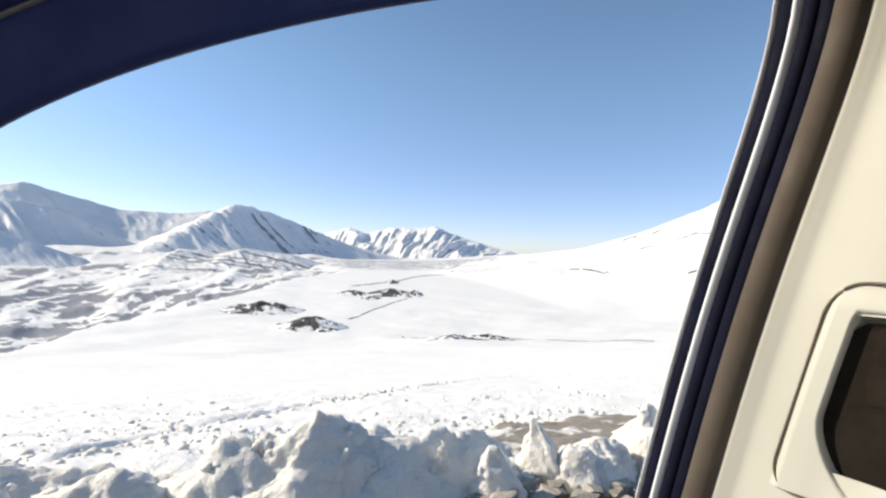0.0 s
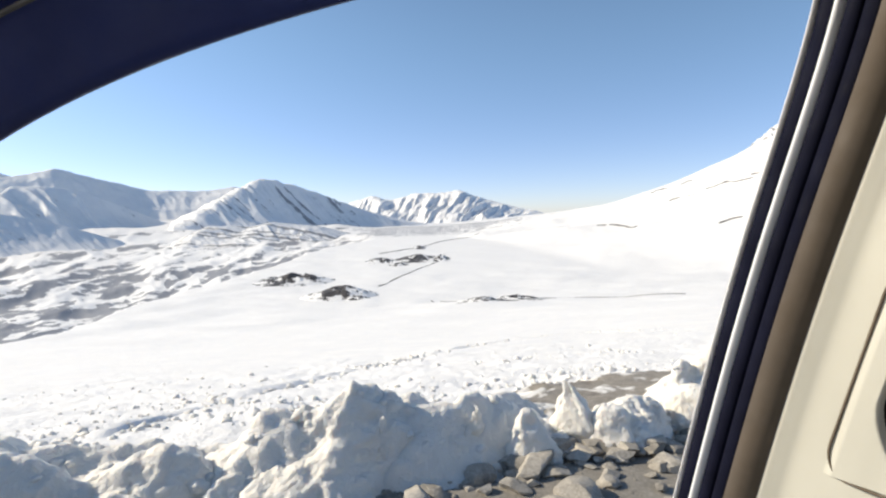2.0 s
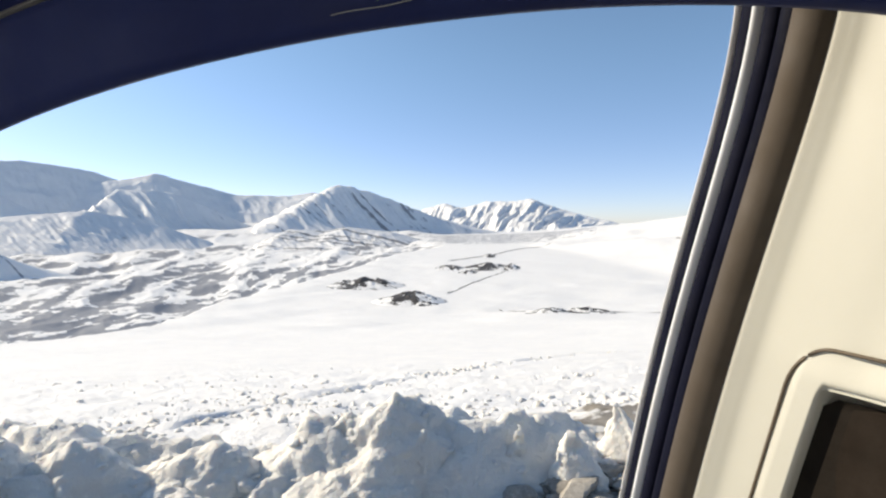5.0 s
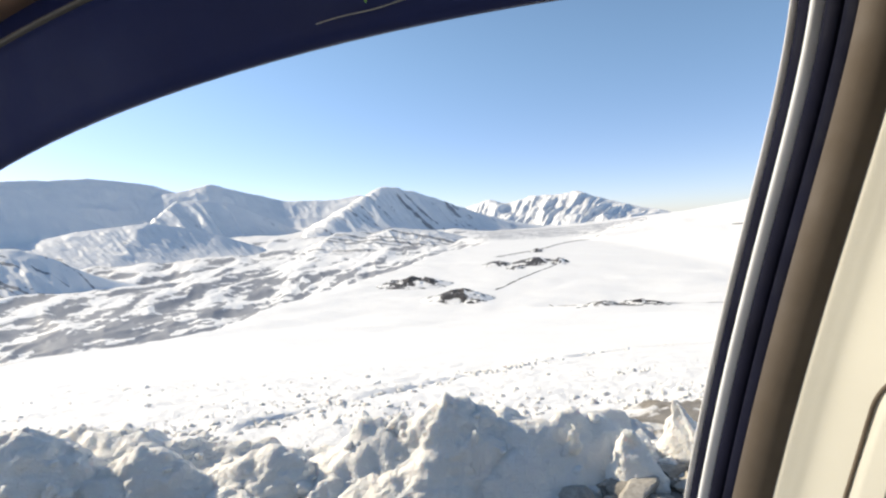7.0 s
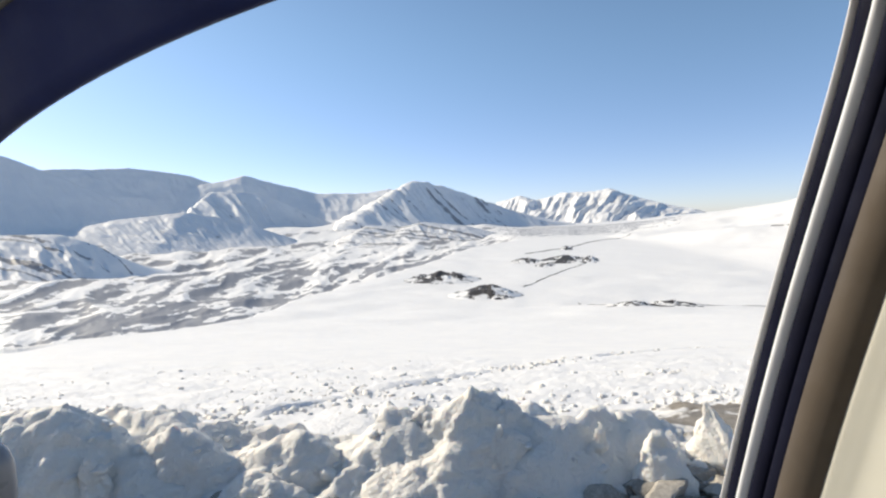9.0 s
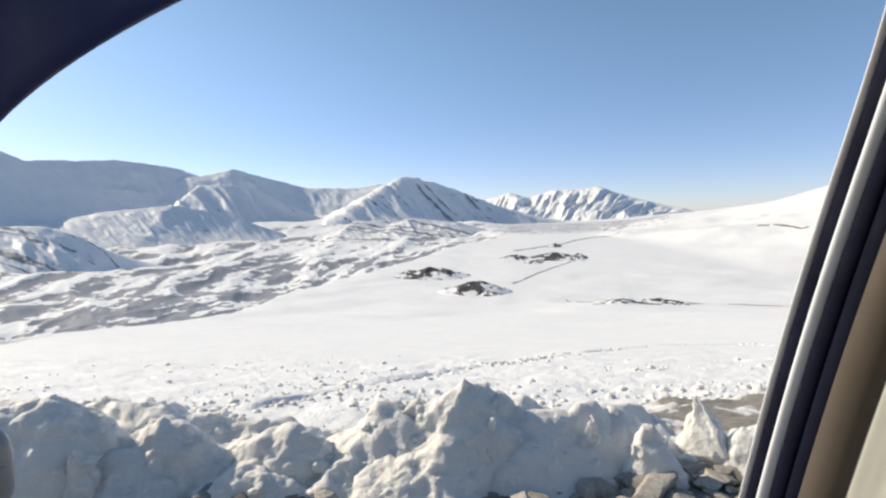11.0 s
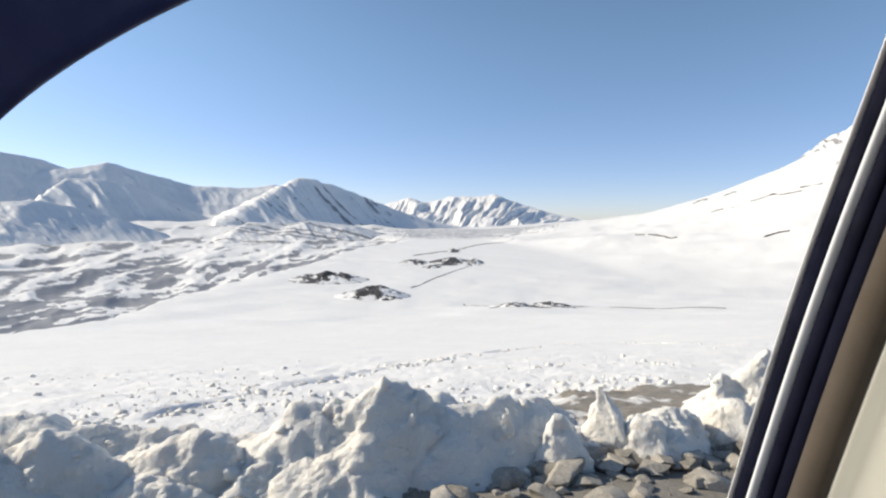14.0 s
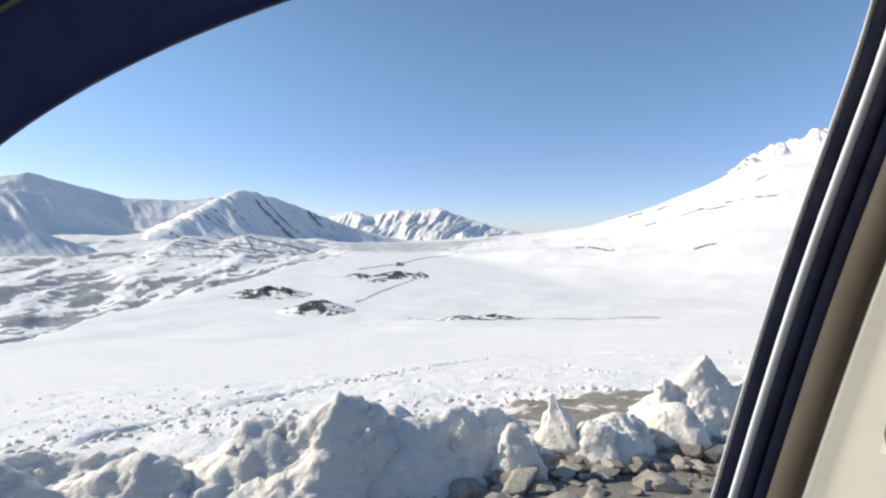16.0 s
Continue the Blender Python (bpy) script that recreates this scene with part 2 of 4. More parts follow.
def brink_table():
    """Distance of the brink for each azimuth."""
    a = np.arange(-140, 0, 0.5)
    r = np.geomspace(40, 1500, 900)
    A, R = np.meshgrid(np.radians(a), r, indexing="ij")
    z = np.interp(verge_distance(R * np.sin(A), R * np.cos(A)), PROFILE_Q, PROFILE_Z)
    el = np.degrees(np.arctan2(z - EYE[2], R))
    seen = el >= np.interp(a, BRINK_AZ, BRINK_EL)[:, None]
    out = np.where(seen.any(1), r[seen.argmax(1)], 1500.0)
    k = np.hanning(11)
    return a, np.convolve(np.pad(out, 5, mode="edge"), k / k.sum(), mode="valid")


BRINK_A, BRINK_R = brink_table()


def shelves(A, E):
    """Low shelves across the far side of the valley, rising to one side. A, E: bearing and fall of the slope in degrees."""
    A = A + 1.6 * (fbm(A / 3.5, E / 1.2, 24, 3) - 0.5)
    E = E + 0.55 * (fbm(A / 2.6, E / 1.0, 27, 3) - 0.5)
    l, c = (0.99 * A + 0.15 * E) / 3.8, (0.99 * E - 0.15 * A) / 0.90
    return 0.72 * ridged(l, c, 21, 3, 0.48) + 0.42 * ridged(l / 2.1, c / 2.3, 35, 2, 0.45) - 0.68


def ground(x, y):
    """Height of the land and how far bare earth and painted shade darken it."""
    r = np.hypot(x, y) + 1e-6
    az = np.degrees(np.arctan2(x, y))
    q = verge_distance(x, y)
    z = np.interp(q, PROFILE_Q, PROFILE_Z)
    # soft swells of the snow field
    away = step(5, 14, q)
    z = z + away * ((fbm(x / 23, y / 23, 3, 3) - 0.5) * np.clip(r * 0.016, 0.1, 2.0) + (fbm(x / 3.1, y / 3.1, 5, 3) - 0.5) * 0.07)
    z = z + step(4.6, 6.5, q) * (1 - step(12, 22, q)) * ((fbm(x / 0.55, y / 0.55, 8, 4, 0.6) - 0.45) * 0.09)
    k = 0.9
    plain_floor = -31 + (fbm(x / 160, y / 160, 12, 4) - 0.5) * 5 * step(250, 600, r)
    land = np.where(q > 30, np.logaddexp(z / k, plain_floor / k) * k, z)
    # beyond a brink on one side the slope breaks off to a valley with hummocks
    side = step(-9.5, -14, az) * step(-135, -110, az)
    rb = np.interp(az, BRINK_A, BRINK_R) * (0.97 + 0.06 * fbm(az / 3.0, az * 0 + 2.2, 4, 3))
    elb = np.interp(az, BRINK_AZ, BRINK_EL)
    over = np.clip(r - rb, 0, None)
    drop = z - np.clip(over * 0.34 - 0.02 * rb * (1 - np.exp(-over / (0.06 * rb))), 0, 40)
    f = np.clip(np.log(r / rb) / np.log(1250 / np.minimum(rb, 1100)), 0, 1.6)
    amp = step(1.0, 1.12, r / rb) * (1 - 0.35 * step(900, 1700, r))
    fall = elb - 1.2 + (-1.7 - elb + 1.2) * f
    hum = shelves(az, fall)
    hum2 = fbm((0.98 * x + 0.2 * y) / 150, (0.98 * y - 0.2 * x) / 320, 31, 3) - 0.5
    floor = EYE[2] + r * np.tan(np.radians(fall)) + amp * (hum * np.clip(r * 0.0135, 2.0, 13) + hum2 * np.clip(r * 0.026, 3, 16))
    floor = np.maximum(floor, -60)
    valley = np.where(r < rb, z, np.logaddexp(drop / k, floor / k) * k)
    land = np.where(q > 20, land + (valley - land) * side, land)
    # the big slope on the other side
    el = np.interp(az, HILL_A, HILL_E)
    r0 = np.interp(az, HILL_A, HILL_R)
    s = np.clip((r - r0) / (950 - r0), 0, 1.35)
    top = 1.55 + 950 * np.tan(np.radians(el)) + 31
    hill = np.where(s < 1, (s ** 1.8) * (2.0 - s), 1.0 - 0.5 * (s - 1))
    hz = top * hill + step(0.05, 0.4, s) * ((fbm(x / 120, y / 120, 41, 5, 0.52) - 0.5) * 16 + (ridged(x / 210, y / 120, 43, 3, 0.5) - 0.6) * 8) * (1 - 0.75 * step(0.75, 1.0, s))
    land = land + np.where((az > -4) & (az < 110), hz * step(-4, 1, az) * (q > 20), 0)
    # bare earth, with shade painted in: on the near faces of the shelves, most of it just beyond the brink
    face = shelves(az, fall + 0.16) - hum
    ragged = fbm((0.99 * az + 0.15 * fall) / 1.7, (0.99 * fall - 0.15 * az) / 0.40, 51, 4, 0.62)
    zone = fbm(az / 7, fall / 1.6, 53, 2)
    near = step(0.62, 0.34, f) * step(-60, -48, az) * step(-15, -22, az)
    blot = fbm((0.98 * az + 0.2 * fall) / 2.6, (0.98 * fall - 0.2 * az) / 0.75, 57, 4, 0.6)
    inside = side * step(1.0, 1.05, r / rb) * (q > 20)
    bare = inside * (1 - step(1400, 1900, r)) * (0.40 * step(-0.02, 0.16, face) + 0.75 * (ragged - 0.42) * (1 - 0.5 * near) + 0.35 * (zone - 0.40) + 0.19 + near * (0.05 + 0.62 * step(0.47, 0.53, blot)))
    bare = bare + (1 - side) * step(600, 900, r) * (1 - step(1500, 2500, r)) * (az < 6) * (0.30 + 0.16 * step(700, 1000, r))
    return land, bare


def hit(az, el):
    """Where the line of sight at azimuth and elevation (degrees) meets the land."""
    a, e = radians(az), radians(el)
    r = np.geomspace(3.0, 4000, 4000)
    x, y = EYE[0] + r * math.sin(a), EYE[1] + r * math.cos(a)
    zl = EYE[2] + r * math.tan(e)
    g = ground(x, y)[0]
    below = np.nonzero(g > zl)[0]
    k = below[0] if len(below) else len(r) - 1
    return float(x[k]), float(y[k]), float(g[k])


az_list = np.radians(np.concatenate([np.arange(-66, 46, 0.17), np.arange(46, 294, 3.0)]))
r_list = np.concatenate([[0.0], np.geomspace(1.2, 5.0, 40)[:-1], np.geomspace(5.0, 4950, 440)])
AZ, RR = np.meshgrid(az_list, r_list)
GX, GY = RR * np.sin(AZ), RR * np.cos(AZ)
GZ, GB = ground(GX, GY)
tagged(new("ground", grid_mesh("ground", GX, GY, GZ, M_GROUND, closed=True, attr=GB, flip=True)), "snow-covered valley side falling to a hummocky valley floor", "ground", kind="structure")


def mountain(label, r0, sky_az, sky_el, front=0.30, seed=0, spur=0.35, freq=0.35, jag=0.012, foot_z=-58.0, lean=0.0, detail=0.05, aspect=4.0, bend=6.0, bare=0.0, dip=0.1):
    a = np.arange(sky_az[0], sky_az[-1], 0.11)
    el = np.interp(a, sky_az, sky_el)
    ker = np.hanning(9)
    el = np.convolve(np.pad(el, 4, mode="edge"), ker / ker.sum(), mode="valid")
    s = np.concatenate([np.linspace(0, 1, 80), np.linspace(1, 1.6, 16)[1:]])
    A, S = np.meshgrid(a, s)
    r = r0 * (1 - front * (1 - S))
    # spurs run down from the crest, bending aside
    shift = lean * (1 - S) * bend + (fbm(A * 0.25, S * 2.2, seed + 9, 3) - 0.5) * 3.0 * (1 - np.clip(S, 0, 1))
    E = np.interp(A + shift, a, el)
    crest = EYE[2] + r0 * np.tan(np.radians(E))
    hgt = np.maximum(crest - foot_z, 0)
    p = np.where(S <= 1, np.clip(S, 0, 1) ** 1.15, 1 - (S - 1) * 1.1)
    rg = ridged((A + 9 * lean * S) * freq + 0.5 * fbm(A * 0.9, S * 5, seed + 5, 3), S * 1.6 + A * 0.05, seed, 5, 0.5)
    win = np.clip(S, 0, 1) ** 0.7 * (1 - np.clip(S, 0, 1)) * 4 * (S < 1)
    z = foot_z + hgt * (p + spur * (rg - 0.6) * win * 0.5) + hgt * jag * (fbm(A * 1.3, S * 9, seed + 3, 4) - 0.5) * step(0.3, 1, S) * 2
    fold = ridged(A * 0.9 + 4.0 * lean * S + 0.4 * fbm(A, S * 4, seed + 31, 3), S * aspect, seed + 21, 4, 0.5) - 0.6
    z = z + hgt * fold * detail * np.clip(S * 1.4, 0, 1) * (S < 1) * (1 - 0.8 * step(0.85, 1.0, S))
    taper = np.minimum(step(sky_az[0], sky_az[0] + 1.2, A), step(sky_az[-1], sky_az[-1] - 1.2, A))
    z = foot_z + (z - foot_z) * taper
    R = np.radians(A)
    strip = fbm((S + dip * A) * 24 + 0.35 * fbm(A, S * 3, seed + 41, 2), A * 0.07, seed + 42, 4, 0.6)
    gully = np.clip(0.05 - fold, 0, 0.3) * 2.0
    strips = bare * (step(0.53, 0.64, strip) * 0.68 + gully * 0.6) * step(0.02, 0.2, S) * (S < 1.02)
    me = grid_mesh("mountain", r * np.sin(R), r * np.cos(R), z, M_MOUNT, flip=True, attr=strips)
    return tagged(new("mountain", me), label, "mountain", group="mountains round the valley")


mountain("broad shaded snow mountain sloping down into the valley", 1500, [-85, -75, -66, -60, -56.6, -52.6, -49.7, -47.4, -44, -41], [8.5, 9, 7.6, 6.9, 6.4, 4.7, 3.2, 1.7, 0.0, -1.4], 0.17, 3, 0.14, 0.12, lean=0.5)
mountain("smooth shaded snow hill beside the valley floor", 560, [-80, -70, -62, -57, -53, -50.5, -48.5, -47.0, -44.5, -42], [2.6, 1.4, 0.4, -0.1, -0.2, -1.2, -2.6, -4.3, -5.8, -6.6], 0.36, 4, 0.12, 0.15, foot_z=-56.0, lean=1.2, detail=0.10, aspect=6.0, bend=5.0, bare=0.78, dip=0.03)
mountain("rounded far snow ridge, smooth and pale", 2350, [-75, -58, -52.5, -47, -42.8, -40.5, -37, -33], [4.8, 5.2, 5.4, 5.6, 5.0, 4.2, 2.0, -1.0], 0.17, 14, 0.10, 0.12, lean=0.4)
mountain("long pale snow ridge far behind the valley", 2280, [-48, -41, -39.3, -37.7, -35.6, -30.7, -26, -23.2, -20, -14], [2.5, 4.2, 4.5, 5.0, 4.4, 3.1, 3.0, 3.4, 2.5, -0.5], 0.16, 25, 0.12, 0.16, lean=0.4)
mountain("snow mountain with a steep bright edge and ribbed flank", 1900, [-46, -43.4, -42.0, -40.9, -38.0, -35.6, -31.9, -28.0, -25], [-1.8, 0.3, 1.9, 3.4, 3.4, 3.0, 1.2, -0.8, -1.6], 0.17, 36, 0.2, 0.5, jag=0.008, lean=1.1, detail=0.15, aspect=1.2, bare=0.36, dip=0.10)
mountain("low snow-covered spur below the mountains", 1250, [-60, -55, -49, -43, -40, -36, -32], [-1.4, -0.4, 0.9, 1.5, 0.9, -0.4, -1.9], 0.17, 47, 0.2, 0.4, lean=0.8, detail=0.12, aspect=1.6, bare=0.42, dip=0.06)
mountain("pointed snow mountain with dark diagonal rock streaks", 1800, [-30, -27.4, -25, -22.6, -20.9, -20.0, -18.1, -14.9, -10.8, -5.9, -3], [-1.6, 0.3, 1.7, 3.4, 4.1, 4.1, 3.6, 2.5, 0.8, -1.0, -2.2], 0.17, 58, 0.12, 0.45, jag=0.03, lean=1.3, detail=0.10, aspect=1.4, bend=8.0, bare=0.56, dip=0.10)
mountain("low snowy foothill with dark bare strips", 1150, [-30, -25.7, -22, -19.8, -15, -11.8, -8], [-2.3, -0.35, -0.6, -0.2, -0.8, -1.7, -2.6], 0.17, 69, 0.4, 0.4, lean=0.8, detail=0.15, bare=1.0, dip=0.03)
mountain("jagged snow range with sharp sunlit gullies", 3200, [-17, -13.5, -12, -9.7, -7.9, -5, -3, -0.7, 1.6, 4.7, 7.4, 11], [-0.8, 0.8, 1.6, 2.2, 1.7, 2.4, 2.3, 2.6, 1.7, 0.75, 0.15, -1.2], 0.36, 70, 0.42, 0.75, jag=0.03, lean=-0.45, detail=0.22, aspect=0.55, bare=0.34, dip=-0.15)
mountain("steep rocky snow peak rising behind the slope", 2300, [22, 26, 28.5, 30.7, 31.6, 34, 38, 44, 52], [0.0, 4.4, 6.6, 7.9, 7.9, 9.0, 9.5, 8.0, 3.0], 0.17, 81, 0.4, 0.4, jag=0.05, lean=0.4, detail=0.2, bare=1.25)


# ---------------------------------------------------------------- rock outcrops, tracks
def outcrop(label, az, el, wide, deep, high, seed, n=84):
    """A low knoll of bare ground with a ragged outline; sizes in metres."""
    x0, y0, _ = hit(az, el)
    t = np.linspace(-1, 1, n)
    U, V = np.meshgrid(t, t)
    ca, sa = math.cos(radians(-az)), math.sin(radians(-az))
    wide, deep, high = 1.35 * wide, 1.5 * deep, 0.85 * high + 0.5
    X = x0 + U * wide / 2 * ca - V * deep / 2 * sa
    Y = y0 + U * wide / 2 * sa + V * deep / 2 * ca
    rad = np.sqrt(U * U + V * V)
    knoll = np.exp(-2.6 * rad ** 2) * step(1.0, 0.8, rad)
    rough = fbm(U * 2.2, V * 1.6, seed + 4, 4, 0.5) - 0.5
    z = ground(X, Y)[0] - 0.35 + high * (knoll * (1 + 0.9 * rough) + 0.42 * (fbm(U * 8, V * 5, seed + 5, 4, 0.6) - 0.5) * knoll)
    bare = 0.74 * step(0.02, 0.16, 0.66 - rad + (fbm(U * 5.5 + V, V * 4.4, seed + 8, 5, 0.68) - 0.48) * 4.2)
    return tagged(new("rock_outcrop", grid_mesh("rock_outcrop", X, Y, z, M_KNOLL, attr=bare)), label, "rock outcrop", group="outcrops on the snow field")


def ribbon(name, label, category, pts, width, lift, material, seed=0, per=60, kind="", broken=0.0):
    """A narrow strip draped on the land along a line of bearings."""
    P = np.array([hit(a, e) for a, e in pts])
    L = np.concatenate([[0], np.cumsum(np.hypot(*np.diff(P[:, :2], axis=0).T))])
    s = np.linspace(0, L[-1], per * (len(pts) - 1))
    cx, cy = np.interp(s, L, P[:, 0]), np.interp(s, L, P[:, 1])
    ker = np.hanning(31) / np.hanning(31).sum()
    cx, cy = (np.convolve(np.pad(c, 15, mode="edge"), ker, mode="valid") for c in (cx, cy))
    dx, dy = np.gradient(cx), np.gradient(cy)
    d = np.hypot(dx, dy) + 1e-9
    w = np.linspace(-1, 1, 5)[None, :]
    wob = width / 2 * (0.55 + 0.9 * fbm(s / (width * 4), s * 0 + seed, seed, 3))[:, None]
    X = cx[:, None] - (dy / d)[:, None] * w * wob
    Y = cy[:, None] + (dx / d)[:, None] * w * wob
    rise = lift * (1 - broken + broken * 2.2 * (fbm(s / (width * 2.2), s * 0 + 3.3, seed + 7, 4, 0.6) - 0.32))[:, None]
    z = ground(X, Y)[0] + rise * (1 - 1.6 * w * w)
    return tagged(new(name, grid_mesh(name, X, Y, z, material)), label, category, kind=kind)


outcrop("dark bare rock knoll sticking out of the snow field", -18.0, -6.4, 34.8, 33, 4.16, 5)
outcrop("small dark rock patch in the snow", -20.0, -6.0, 14.5, 12, 1.3, 6)
outcrop("dark bare rock knoll with snow in its clefts", -13.5, -8.0, 24.65, 24, 4.16, 7)
outcrop("small dark rock patch in the snow", -11.9, -8.4, 10.15, 9, 1.04, 8)
outcrop("dark bare bank beside the snowed track", -5.0, -4.5, 31.9, 51, 2.86, 9)
outcrop("dark bare bank beside the snowed track", -9.2, -4.6, 18.85, 33, 2.34, 10)
outcrop("small dark rock patch in the snow", -7.2, -5.1, 13.05, 21, 1.3, 11)
outcrop("dark rounded bank at the bend of the track", -2.8, -4.6, 13.05, 39, 2.6, 12)
outcrop("low bare earth bank along a snowed track", 1.4, -9.15, 13, 10, 1.3, 13)
outcrop("low bare earth bank along a snowed track", 5.2, -9.0, 15, 9, 1.2, 15)
outcrop("small dark rock patch in the snow", -5.0, -3.4, 14.5, 45, 1.82, 16)
ribbon("track", "narrow snowed track with a dark earth edge", "track", [(-9.6, -7.3), (-7.5, -6.5), (-5.2, -5.6), (-3.0, -4.9)], 1.2, 0.28, M_TRACK, 2, kind="structure")
ribbon("track", "far snowed track with a dark earth edge", "track", [(-9.5, -3.9), (-5, -3.3), (-1.5, -2.6), (1.5, -2.0)], 3.0, 0.5, M_TRACK, 3, kind="structure")
ribbon("track", "thin dark edge of a buried track across the snow", "track", [(-4.0, -8.95), (1, -9.1), (6, -8.95), (13, -8.8), (22, -8.3)], 0.7, 0.16, M_TRACK, 4, kind="structure")
for a0, e0, a1, e1, w in ((13.2, -1.55, 17.4, -1.75, 2.6), (23.3, 1.7, 27.5, 2.6, 2.6), (27.0, 2.8, 31.5, 3.4, 2.4), (20.0, 0.6, 22.5, 1.2, 2.4), (24.5, -1.6, 26.6, -1.0, 2.0), (18.5, 1.45, 20.0, 1.9, 3.0), (21.2, 2.2, 22.5, 2.6, 3.0), (29.5, 4.6, 30.5, 5.2, 3.0)):
    ribbon("rock_ledge", "thin dark rock ledge showing through the snow slope", "rock ledge", [(a0, e0), ((a0 + a1) / 2, (e0 + e1) / 2 + 0.12), (a1, e1)], w, 0.9, M_ROCKFAR, int(a0 * 7), 30)


# ---------------------------------------------------------------- roadside
def strip_sheet(x0, x1, nx, o0, o1, no):
    """Arrays of x, y along the verge: o is the offset from the verge line, across the road."""
    xs, os_ = np.linspace(x0, x1, nx), np.linspace(o0, o1, no)
    O, X = np.meshgrid(os_, xs)
    return X, ROAD_Y + ROAD_S * X + O * math.hypot(1, ROAD_S), O


X, Y, O = strip_sheet(-70, 70, 700, -9.0, 0.35, 60)
edge = 0.25 + 0.5 * (fbm(X / 0.9, O / 0.9, 61, 4) - 0.5)
Zr = 0.012 + (fbm(X / 0.35, Y / 0.35, 62, 4, 0.6) - 0.5) * 0.035 + (fbm(X / 3, Y / 3, 63, 3) - 0.5) * 0.05 - 0.16 * step(edge - 0.35, edge + 0.25, O)
tagged(new("road", grid_mesh("road", X, Y, Zr, M_GRAVEL, flip=True)), "grey-brown gravel mountain road, dusty and uneven", "road", kind="structure")


def bare_patch(label, x0, y0, wide, deep, seed):
    t = np.linspace(-1, 1, 70)
    U, V = np.meshgrid(t, t)
    Xp, Yp = x0 + U * wide / 2, y0 + ROAD_S * U * wide / 2 + V * deep / 2
    rag = np.sqrt(U * U + V * V) + (fbm(U * 3.2, V * 3.2, seed, 5, 0.68) - 0.5) * 1.9
    z = ground(Xp, Yp)[0] + 0.07 * np.clip(1 - rag, -0.8, 0.35) / 0.35 + (fbm(Xp / 0.12, Yp / 0.12, seed + 1, 3) - 0.5) * 0.03
    return tagged(new("dirt_patch", grid_mesh("dirt_patch", Xp, Yp, z, M_DIRT)), label, "dirt patch", kind="structure")


bare_patch("thawed patch of grey-brown gravel in the snow", 2.2, 5.25, 4.4, 2.0, 5)


def billow(x, y, seed, octaves=5, gain=0.55):
    """Rounded lumps with sharp creases between them."""
    t, a, n = 0.0, 1.0, 0.0
    for o in range(octaves):
        t = t + a * np.abs(2 * vnoise(x + 3.1 * o, y - 7.7 * o, seed + o) - 1)
        n += a
        a *= gain
        x, y = x * 2.1 + y * 0.4, y * 2.1 - x * 0.4
    return t / n


SNOW_TOPS = []


def crumble(X, Y, Z, keep, seed):
    """Push a snow sheet in and out along its normals, so that lumps overhang and crumbs stand off."""
    P = np.stack([X, Y, Z], -1)
    n = np.cross(np.gradient(P, axis=1), np.gradient(P, axis=0))
    n /= np.linalg.norm(n, axis=-1, keepdims=True) + 1e-9
    n *= np.sign(n[..., 2:3] + 1e-9)
    q = seed * 1.7

    def lumps(f, k):
        return (vnoise(X * f + Z * f * 0.6 + q, Z * f * 1.1 - Y * f * 0.5 + k, seed + k) + vnoise(Y * f + Z * f * 0.7 - q, X * f * 0.9 - Z * f * 0.6 + k, seed + k + 3)) - 1

    d = 0.055 * lumps(3.1, 1) + 0.026 * lumps(7.5, 11) + 0.018 * lumps(16.0, 21) + 0.012 * lumps(34.0, 31) + 0.006 * lumps(75.0, 51)
    return tuple((P + n * (d * keep)[..., None])[..., k] for k in range(3))


def snow_mound(label, x0, o0, wide, deep, high, peaks, seed, material, n=170):
    """A ploughed heap. peaks: (u, v, height, radius, sharpness), u and v in -1..1."""
    y0 = ROAD_Y + ROAD_S * x0 + o0 + 0.20 - 0.22 * (x0 < -0.5)
    t = np.linspace(-1.15, 1.15, n)
    U, V = np.meshgrid(t, t)
    mu, mv = U * wide / 2, V * deep / 2
    wu = U + (fbm(mu * 3.2, mv * 3.2, seed + 1, 3, 0.5) - 0.5) * 0.36 / wide
    wv = V + (fbm(mu * 3.2, mv * 3.2, seed + 2, 3, 0.5) - 0.5) * 0.36 / deep
    env = np.zeros_like(U)
    for pu, pv, ph, pr, ps in peaks:
        d = np.hypot(wu - pu, wv - pv) / pr
        cone, dome = np.clip(1 - d ** ps, 0, 1), np.exp(-2.2 * d * d)
        e = ph * (0.45 * cone + 0.55 * dome)
        env = np.maximum(env, e) + 0.22 * np.minimum(env, e)
    lump = 0.6 * fbm(mu * 2.6, mv * 2.6, seed + 5, 3) + 0.4 * (1 - billow(mu * 3.4, mv * 3.4, seed + 6, 3))
    h = env * (0.86 + 0.42 * lump) * high
    rim = step(1.12, 0.80, np.sqrt(U * U + V * V))
    X, Y = x0 + mu, y0 + ROAD_S * mu + mv
    z = np.maximum(ground(X, Y)[0], -0.6) - 0.06 + h * rim
    X, Y, z = crumble(X, Y, z, rim * step(0.0, 0.15, env), seed)
    ob = tagged(new("snow_mound", grid_mesh("snow_mound", X, Y, z, material)), label, "snow mound", group="ploughed snow along the road")
    SNOW_TOPS.append((ob, x0, y0, wide, deep))
    return ob


